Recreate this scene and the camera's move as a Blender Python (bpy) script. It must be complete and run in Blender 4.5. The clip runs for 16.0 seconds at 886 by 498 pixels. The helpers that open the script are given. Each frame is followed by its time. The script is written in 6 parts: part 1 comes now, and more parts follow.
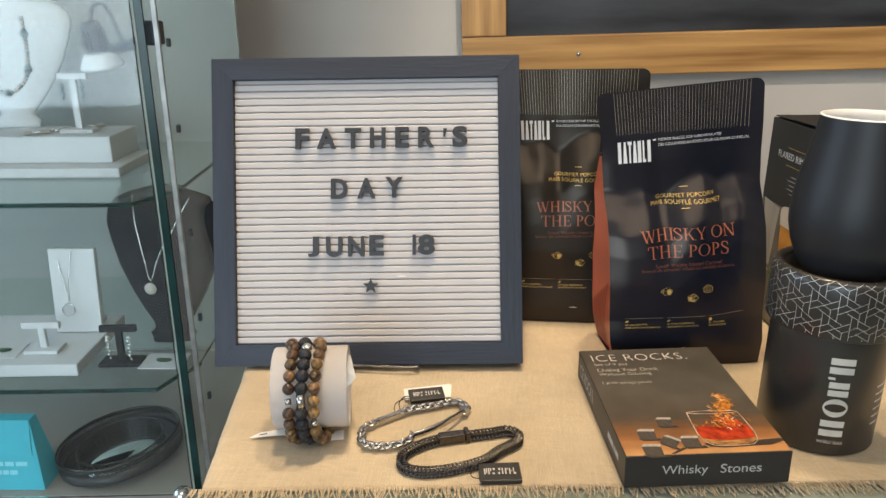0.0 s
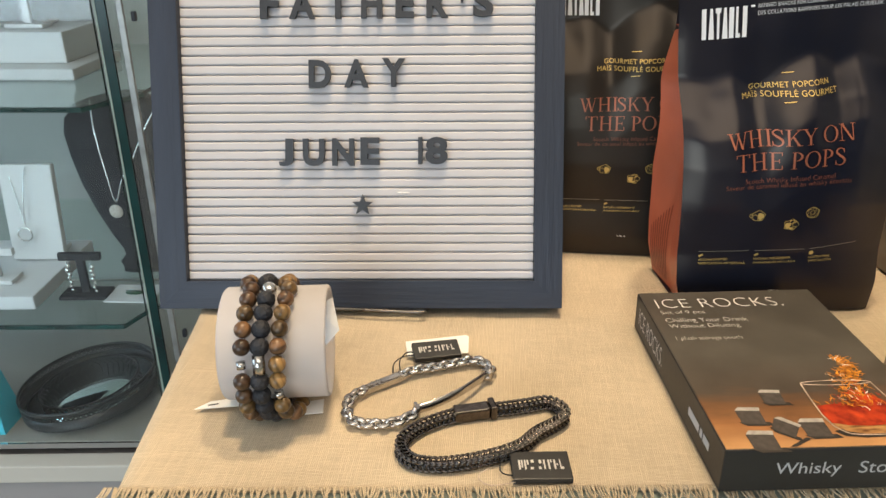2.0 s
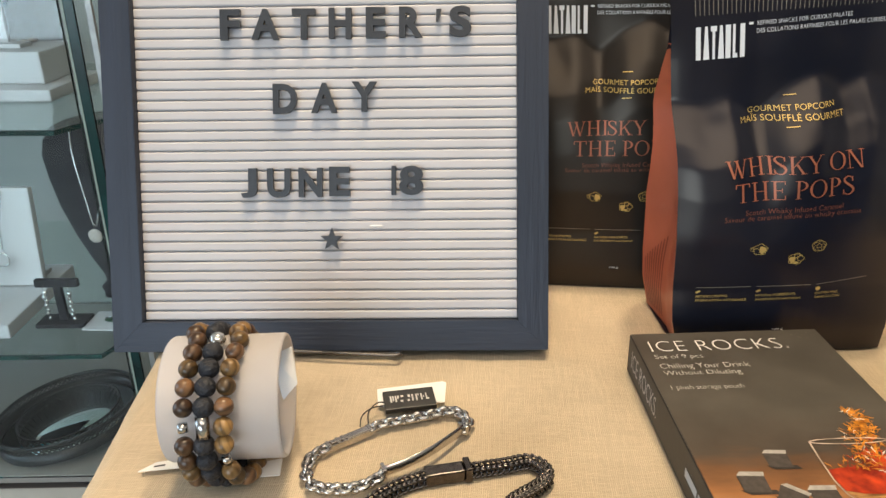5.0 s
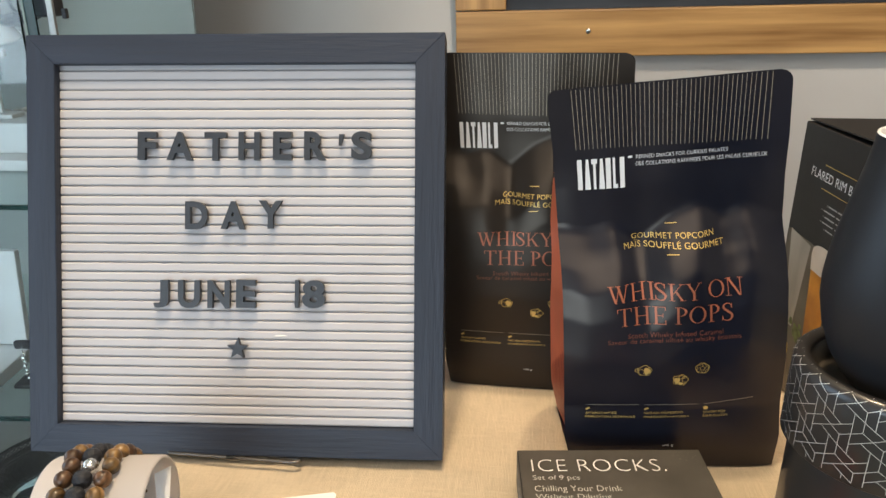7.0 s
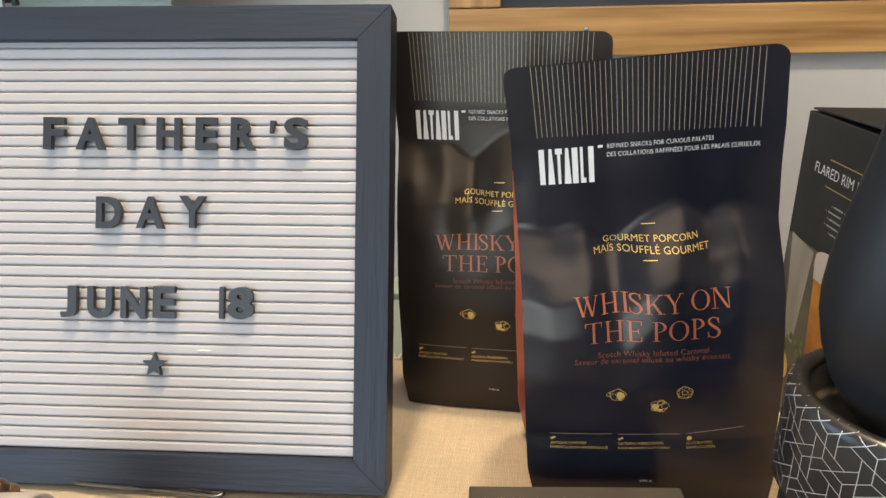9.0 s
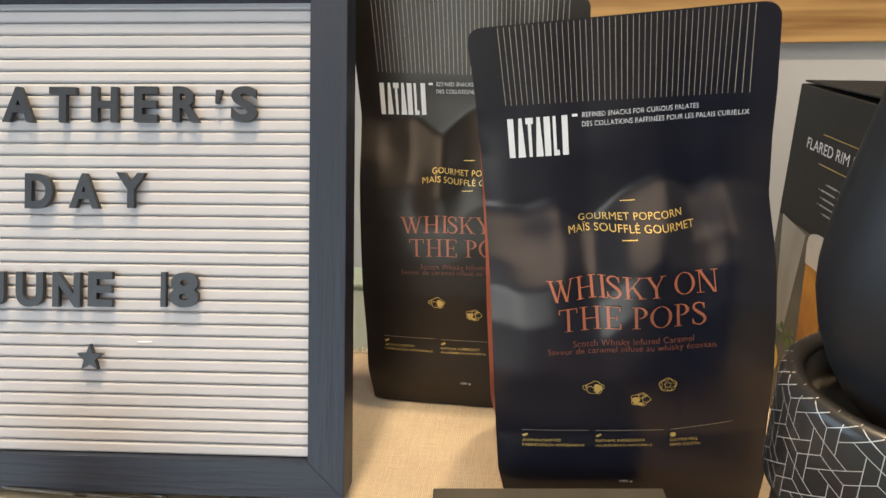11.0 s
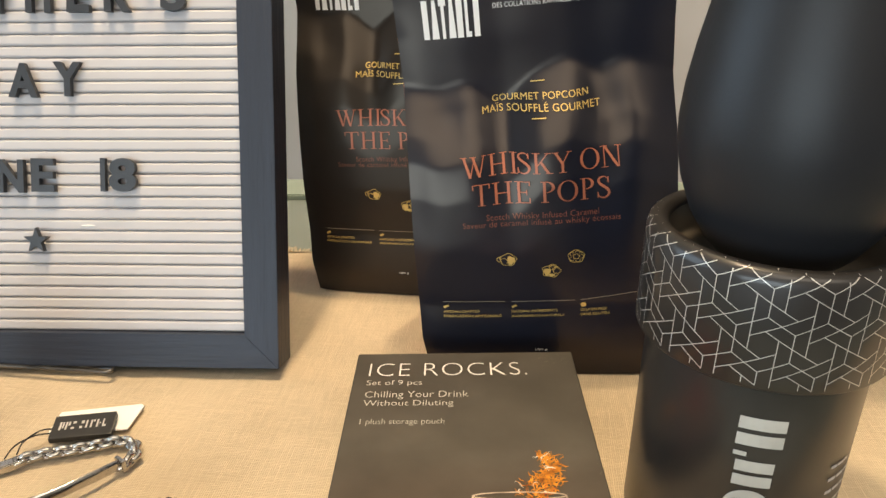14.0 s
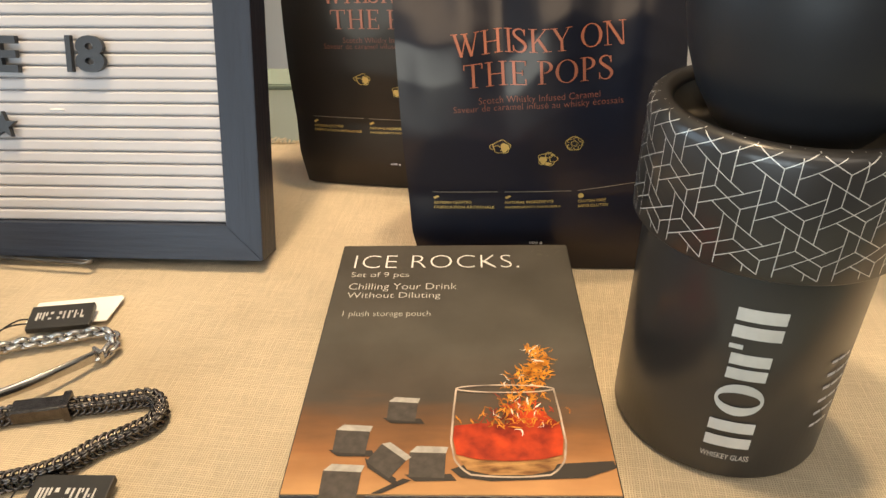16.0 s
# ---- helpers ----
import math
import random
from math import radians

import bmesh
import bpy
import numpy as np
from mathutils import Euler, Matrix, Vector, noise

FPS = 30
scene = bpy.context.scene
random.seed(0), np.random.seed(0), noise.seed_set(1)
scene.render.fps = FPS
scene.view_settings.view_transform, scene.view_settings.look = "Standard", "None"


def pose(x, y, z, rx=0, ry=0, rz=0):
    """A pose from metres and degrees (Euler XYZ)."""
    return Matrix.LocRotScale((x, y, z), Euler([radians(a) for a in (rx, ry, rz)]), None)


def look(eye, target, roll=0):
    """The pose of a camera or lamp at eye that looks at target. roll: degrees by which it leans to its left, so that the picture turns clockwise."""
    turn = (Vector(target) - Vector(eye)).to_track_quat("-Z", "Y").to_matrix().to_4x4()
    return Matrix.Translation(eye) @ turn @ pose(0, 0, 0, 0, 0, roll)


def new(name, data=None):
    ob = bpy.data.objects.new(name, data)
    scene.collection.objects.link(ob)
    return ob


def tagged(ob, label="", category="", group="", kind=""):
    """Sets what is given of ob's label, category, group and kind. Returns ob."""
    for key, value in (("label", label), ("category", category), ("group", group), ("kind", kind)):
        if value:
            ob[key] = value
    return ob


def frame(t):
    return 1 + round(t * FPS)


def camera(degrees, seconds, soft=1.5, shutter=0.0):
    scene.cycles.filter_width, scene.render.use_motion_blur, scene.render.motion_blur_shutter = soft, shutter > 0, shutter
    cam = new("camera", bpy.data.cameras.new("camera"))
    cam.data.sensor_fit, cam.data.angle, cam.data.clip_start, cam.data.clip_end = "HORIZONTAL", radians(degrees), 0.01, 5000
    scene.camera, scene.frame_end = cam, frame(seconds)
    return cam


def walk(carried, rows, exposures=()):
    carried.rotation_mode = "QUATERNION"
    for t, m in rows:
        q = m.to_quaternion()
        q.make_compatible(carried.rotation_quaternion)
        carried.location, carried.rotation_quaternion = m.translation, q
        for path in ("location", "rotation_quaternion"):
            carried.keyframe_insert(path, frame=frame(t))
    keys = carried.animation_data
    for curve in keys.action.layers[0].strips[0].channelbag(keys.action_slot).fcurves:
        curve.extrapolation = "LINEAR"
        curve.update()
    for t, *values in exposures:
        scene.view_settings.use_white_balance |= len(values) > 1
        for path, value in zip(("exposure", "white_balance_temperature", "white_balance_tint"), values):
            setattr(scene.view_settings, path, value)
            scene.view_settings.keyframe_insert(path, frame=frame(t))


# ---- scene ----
cam = camera(62.6, 16.0)
PATH = [
    (0, (0.021, 0.02, 0.285), (-0.115, 1.91, -0.353), 0.0),
    (0.5, (0.02, 0.069, 0.267), (-0.113, 1.947, -0.409), 0.1),
    (1, (0.01, 0.105, 0.244), (-0.123, 1.964, -0.481), 0.3),
    (1.5, (0.009, 0.131, 0.233), (-0.128, 1.972, -0.537), 0.4),
    (2, (0.004, 0.153, 0.226), (-0.135, 1.973, -0.593), 0.4),
    (2.5, (-0.001, 0.178, 0.215), (-0.142, 1.975, -0.651), 0.4),
    (3, (-0.007, 0.194, 0.207), (-0.15, 1.975, -0.691), 0.6),
    (3.2, (-0.007, 0.202, 0.204), (-0.151, 1.976, -0.708), 0.4),
    (5.3, (0.028, 0.184, 0.237), (-0.122, 2.021, -0.541), -0.1),
    (5.5, (0.037, 0.18, 0.253), (-0.138, 2.008, -0.541), -0.4),
    (6, (0.055, 0.184, 0.268), (-0.142, 2.025, -0.487), -0.4),
    (6.5, (0.08, 0.188, 0.279), (-0.138, 2.032, -0.464), -0.3),
    (7, (0.089, 0.198, 0.275), (-0.126, 2.06, -0.421), 0.3),
    (7.5, (0.099, 0.216, 0.267), (-0.125, 2.084, -0.413), 0.5),
    (8, (0.108, 0.233, 0.265), (-0.126, 2.097, -0.422), 0.5),
    (8.5, (0.114, 0.243, 0.258), (-0.121, 2.111, -0.417), 0.5),
    (9, (0.116, 0.253, 0.254), (-0.125, 2.12, -0.423), 0.4),
    (11.5, (0.127, 0.282, 0.234), (-0.079, 2.151, -0.447), 0.6),
    (12, (0.13, 0.276, 0.234), (-0.072, 2.137, -0.47), 0.6),
    (12.5, (0.141, 0.267, 0.232), (-0.052, 2.126, -0.479), 0.7),
    (13, (0.152, 0.257, 0.23), (-0.041, 2.112, -0.495), 0.6),
    (13.5, (0.16, 0.254, 0.224), (-0.031, 2.088, -0.55), 0.4),
    (14, (0.164, 0.255, 0.214), (-0.03, 2.07, -0.604), 0.2),
    (14.5, (0.162, 0.258, 0.202), (-0.03, 2.049, -0.668), 0.1),
    (15, (0.166, 0.266, 0.2), (-0.035, 2.018, -0.745), -0.1),
    (15.5, (0.171, 0.27, 0.199), (-0.034, 1.988, -0.804), 0.0),
    (16, (0.171, 0.269, 0.2), (-0.029, 1.958, -0.852), 0.2),
]
walk(cam, [(t, look(eye, target, roll)) for t, eye, target, roll in PATH], ((0.0, -0.10, 6250, 10), (1.0, -0.03, 6200, 10), (3.0, -0.06, 6350, 10), (6.0, -0.07, 6100, 10), (9.0, 0.04, 6100, 10), (12.0, 0.04, 6400, 10), (14.0, 0.07, 6500, 10), (16.0, 0.10, 6600, 10)))

# ---- world and light ----
WORLD = bpy.data.worlds.new("daylight")
scene.world = WORLD
WORLD.use_nodes = True
sky = WORLD.node_tree.nodes.new("ShaderNodeTexSky")
sky.sky_type, sky.sun_disc, sky.sun_elevation, sky.sun_rotation = "NISHITA", False, radians(50), radians(200)
WORLD.node_tree.links.new(sky.outputs[0], WORLD.node_tree.nodes["Background"].inputs[0])
WORLD.node_tree.nodes["Background"].inputs[1].default_value = 0.10


def lamp(name, kind, eye, target, watts, colour, **kw):
    data = bpy.data.lights.new(name, kind)
    data.energy, data.color = watts, colour
    for k, v in kw.items():
        if k == "size":
            data.size = v
        elif k == "size_y":
            data.shape, data.size_y = "RECTANGLE", v
        elif k == "radius":
            data.shadow_soft_size = v
        elif k == "cone":
            data.spot_size, data.spot_blend = radians(v), 0.5
    ob = new(name, data)
    ob.matrix_world = look(eye, target)
    return ob


WARM = (1.0, 0.75, 0.46)
lamp("ceiling_spot_front", "SPOT", (-0.06, 0.46, 1.72), (0.07, 0.53, 0.0), 80, WARM, radius=0.055, cone=33)
lamp("ceiling_spot_back", "SPOT", (0.20, 0.78, 1.72), (0.10, 0.56, 0.0), 64, WARM, radius=0.055, cone=36)
# Extra unseen spot that lifts the back wall and chalkboard.
lamp("wall_fill_spot", "SPOT", (0.50, 0.34, 1.72), (0.50, 1.66, 0.10), 105, (1.0, 0.84, 0.66), radius=0.09, cone=46)
# Added area fill, no known fixture; puts a warm sheen on the pouch film.
lamp("bag_sheen_fill", "AREA", (0.55, -0.95, 1.78), (0.55, -0.95, 0.0), 29, (1.0, 0.86, 0.70), size=2.4, size_y=1.3)
lamp("window_daylight_south", "AREA", (-1.0, -2.42, 0.35), (-0.6, 0.5, 0.0), 44, (0.76, 0.91, 1.0), size=2.2, size_y=1.2)
lamp("window_daylight_west", "AREA", (-2.32, 0.30, 0.45), (-0.3, 0.5, 0.0), 20, (0.62, 0.82, 1.0), size=1.5, size_y=1.3)

# ---- materials ----


def mat(name, colour, rough=0.5, metal=0.0, var=0.0, scale=40.0, bump=0.0, bscale=200.0, coat=0.0, stretch=(1, 1, 1), trans=0.0, ior=1.45, second=None, obrand=0.0, rvar=0.0):
    m = bpy.data.materials.new(name)
    m.use_nodes = True
    nt = m.node_tree
    p = nt.nodes["Principled BSDF"]
    p.inputs["Base Color"].default_value = (*colour, 1)
    p.inputs["Roughness"].default_value, p.inputs["Metallic"].default_value = rough, metal
    p.inputs["Coat Weight"].default_value, p.inputs["Transmission Weight"].default_value, p.inputs["IOR"].default_value = coat, trans, ior
    tc = nt.nodes.new("ShaderNodeTexCoord")
    mp = nt.nodes.new("ShaderNodeMapping")
    mp.inputs["Scale"].default_value = stretch
    nt.links.new(tc.outputs["Object"], mp.inputs[0])
    if var:
        n = nt.nodes.new("ShaderNodeTexNoise")
        n.inputs["Scale"].default_value, n.inputs["Detail"].default_value = scale, 6
        nt.links.new(mp.outputs[0], n.inputs["Vector"])
        ramp = nt.nodes.new("ShaderNodeMix")
        ramp.data_type = "RGBA"
        a = [c * (1 - var) for c in colour]
        b = list(second) if second else [min(1, c * (1 + var)) for c in colour]
        ramp.inputs[6].default_value, ramp.inputs[7].default_value = (*a, 1), (*b, 1)
        mr = nt.nodes.new("ShaderNodeMapRange")
        mr.inputs[1].default_value, mr.inputs[2].default_value = 0.32, 0.68
        nt.links.new(n.outputs["Fac"], mr.inputs[0])
        nt.links.new(mr.outputs[0], ramp.inputs[0])
        out = ramp.outputs[2]
        if obrand:
            oi = nt.nodes.new("ShaderNodeObjectInfo")
            hsv = nt.nodes.new("ShaderNodeHueSaturation")
            rr = nt.nodes.new("ShaderNodeMapRange")
            rr.inputs[3].default_value, rr.inputs[4].default_value = 1 - obrand, 1 + obrand
            nt.links.new(oi.outputs["Random"], rr.inputs[0])
            nt.links.new(rr.outputs[0], hsv.inputs["Value"])
            nt.links.new(out, hsv.inputs["Color"])
            out = hsv.outputs[0]
        nt.links.new(out, p.inputs["Base Color"])
        if rvar:
            rm = nt.nodes.new("ShaderNodeMapRange")
            rm.inputs[3].default_value, rm.inputs[4].default_value = rough - rvar, rough + rvar
            nt.links.new(n.outputs["Fac"], rm.inputs[0])
            nt.links.new(rm.outputs[0], p.inputs["Roughness"])
    if bump:
        n2 = nt.nodes.new("ShaderNodeTexNoise")
        n2.inputs["Scale"].default_value, n2.inputs["Detail"].default_value = bscale, 4
        nt.links.new(mp.outputs[0], n2.inputs["Vector"])
        bp = nt.nodes.new("ShaderNodeBump")
        bp.inputs["Strength"].default_value, bp.inputs["Distance"].default_value = bump, 0.001
        nt.links.new(n2.outputs["Fac"], bp.inputs["Height"])
        nt.links.new(bp.outputs[0], p.inputs["Normal"])
    return m


def linen():
    m = mat("linen", (0.55, 0.448, 0.312), 0.95, var=0.16, scale=9)
    nt = m.node_tree
    p = nt.nodes["Principled BSDF"]
    mp = [n for n in nt.nodes if n.type == "MAPPING"][0]
    base = p.inputs["Base Color"].links[0].from_socket
    heights = []
    for direction, st in (("X", (1, 0.06, 1)), ("Y", (0.06, 1, 1))):
        ns = nt.nodes.new("ShaderNodeTexNoise")
        ns.inputs["Scale"].default_value, ns.inputs["Detail"].default_value = 900, 3
        m2 = nt.nodes.new("ShaderNodeMapping")
        m2.inputs["Scale"].default_value = st
        nt.links.new(mp.outputs[0], m2.inputs[0])
        nt.links.new(m2.outputs[0], ns.inputs["Vector"])
        wv = nt.nodes.new("ShaderNodeTexWave")
        wv.bands_direction = direction
        wv.inputs["Scale"].default_value, wv.inputs["Distortion"].default_value, wv.inputs["Detail"].default_value, wv.inputs["Detail Scale"].default_value = 340, 2.6, 2, 1.5
        nt.links.new(mp.outputs[0], wv.inputs["Vector"])
        ad = nt.nodes.new("ShaderNodeMath")
        ad.operation = "MULTIPLY"
        nt.links.new(ns.outputs["Fac"], ad.inputs[0])
        nt.links.new(wv.outputs["Fac"], ad.inputs[1])
        heights.append(ad.outputs[0])
    mx = nt.nodes.new("ShaderNodeMath")
    mx.operation = "MAXIMUM"
    nt.links.new(heights[0], mx.inputs[0])
    nt.links.new(heights[1], mx.inputs[1])
    mr = nt.nodes.new("ShaderNodeMapRange")
    mr.inputs[1].default_value, mr.inputs[2].default_value, mr.inputs[3].default_value, mr.inputs[4].default_value = 0.1, 0.6, 0.66, 1.12
    nt.links.new(mx.outputs[0], mr.inputs[0])
    mul = nt.nodes.new("ShaderNodeVectorMath")
    mul.operation = "SCALE"
    nt.links.new(base, mul.inputs[0])
    nt.links.new(mr.outputs[0], mul.inputs["Scale"])
    nt.links.new(mul.outputs[0], p.inputs["Base Color"])
    bp = nt.nodes.new("ShaderNodeBump")
    bp.inputs["Strength"].default_value, bp.inputs["Distance"].default_value = 0.6, 0.0006
    nt.links.new(mx.outputs[0], bp.inputs["Height"])
    nt.links.new(bp.outputs[0], p.inputs["Normal"])
    return m


def cover_print():
    """Printed cover: charcoal above, warm wooden table top below."""
    m = bpy.data.materials.new("cover_print")
    m.use_nodes = True
    nt = m.node_tree
    p = nt.nodes["Principled BSDF"]
    p.inputs["Roughness"].default_value = 0.42
    tc = nt.nodes.new("ShaderNodeTexCoord")
    sep = nt.nodes.new("ShaderNodeSeparateXYZ")
    nt.links.new(tc.outputs["Object"], sep.inputs[0])
    ns = nt.nodes.new("ShaderNodeTexNoise")
    mp = nt.nodes.new("ShaderNodeMapping")
    mp.inputs["Scale"].default_value = (1, 5, 1)
    nt.links.new(tc.outputs["Object"], mp.inputs[0])
    nt.links.new(mp.outputs[0], ns.inputs["Vector"])
    ns.inputs["Scale"].default_value, ns.inputs["Detail"].default_value = 22, 5
    mad = nt.nodes.new("ShaderNodeMath")
    mad.operation, mad.inputs[1].default_value = "MULTIPLY_ADD", 0.030
    nt.links.new(ns.outputs["Fac"], mad.inputs[0])
    nt.links.new(sep.outputs[1], mad.inputs[2])
    mr = nt.nodes.new("ShaderNodeMapRange")
    mr.inputs[1].default_value, mr.inputs[2].default_value = -0.060, 0.069
    nt.links.new(mad.outputs[0], mr.inputs[0])
    cr = nt.nodes.new("ShaderNodeValToRGB")
    e = cr.color_ramp.elements
    e[0].position, e[0].color = 0.0, (0.50, 0.26, 0.10, 1)
    e[1].position, e[1].color = 1.0, (0.062, 0.054, 0.044, 1)
    for pos, c in ((0.16, (0.30, 0.125, 0.040, 1)), (0.25, (0.15, 0.068, 0.026, 1)), (0.36, (0.066, 0.050, 0.036, 1)), (0.6, (0.075, 0.065, 0.051, 1))):
        el = e.new(pos)
        el.color = c
    nt.links.new(mr.outputs[0], cr.inputs[0])
    st = nt.nodes.new("ShaderNodeTexNoise")
    st.inputs["Scale"].default_value, st.inputs["Detail"].default_value = 38, 8
    nt.links.new(tc.outputs["Object"], st.inputs["Vector"])
    sm = nt.nodes.new("ShaderNodeMapRange")
    sm.inputs[1].default_value, sm.inputs[2].default_value, sm.inputs[3].default_value, sm.inputs[4].default_value = 0.3, 0.7, 0.80, 1.18
    nt.links.new(st.outputs["Fac"], sm.inputs[0])
    hs = nt.nodes.new("ShaderNodeHueSaturation")
    nt.links.new(sm.outputs[0], hs.inputs["Value"])
    nt.links.new(cr.outputs[0], hs.inputs["Color"])
    nt.links.new(hs.outputs[0], p.inputs["Base Color"])
    rg = nt.nodes.new("ShaderNodeMapRange")
    rg.inputs[3].default_value, rg.inputs[4].default_value = 0.34, 0.52
    nt.links.new(st.outputs["Fac"], rg.inputs[0])
    nt.links.new(rg.outputs[0], p.inputs["Roughness"])
    return m


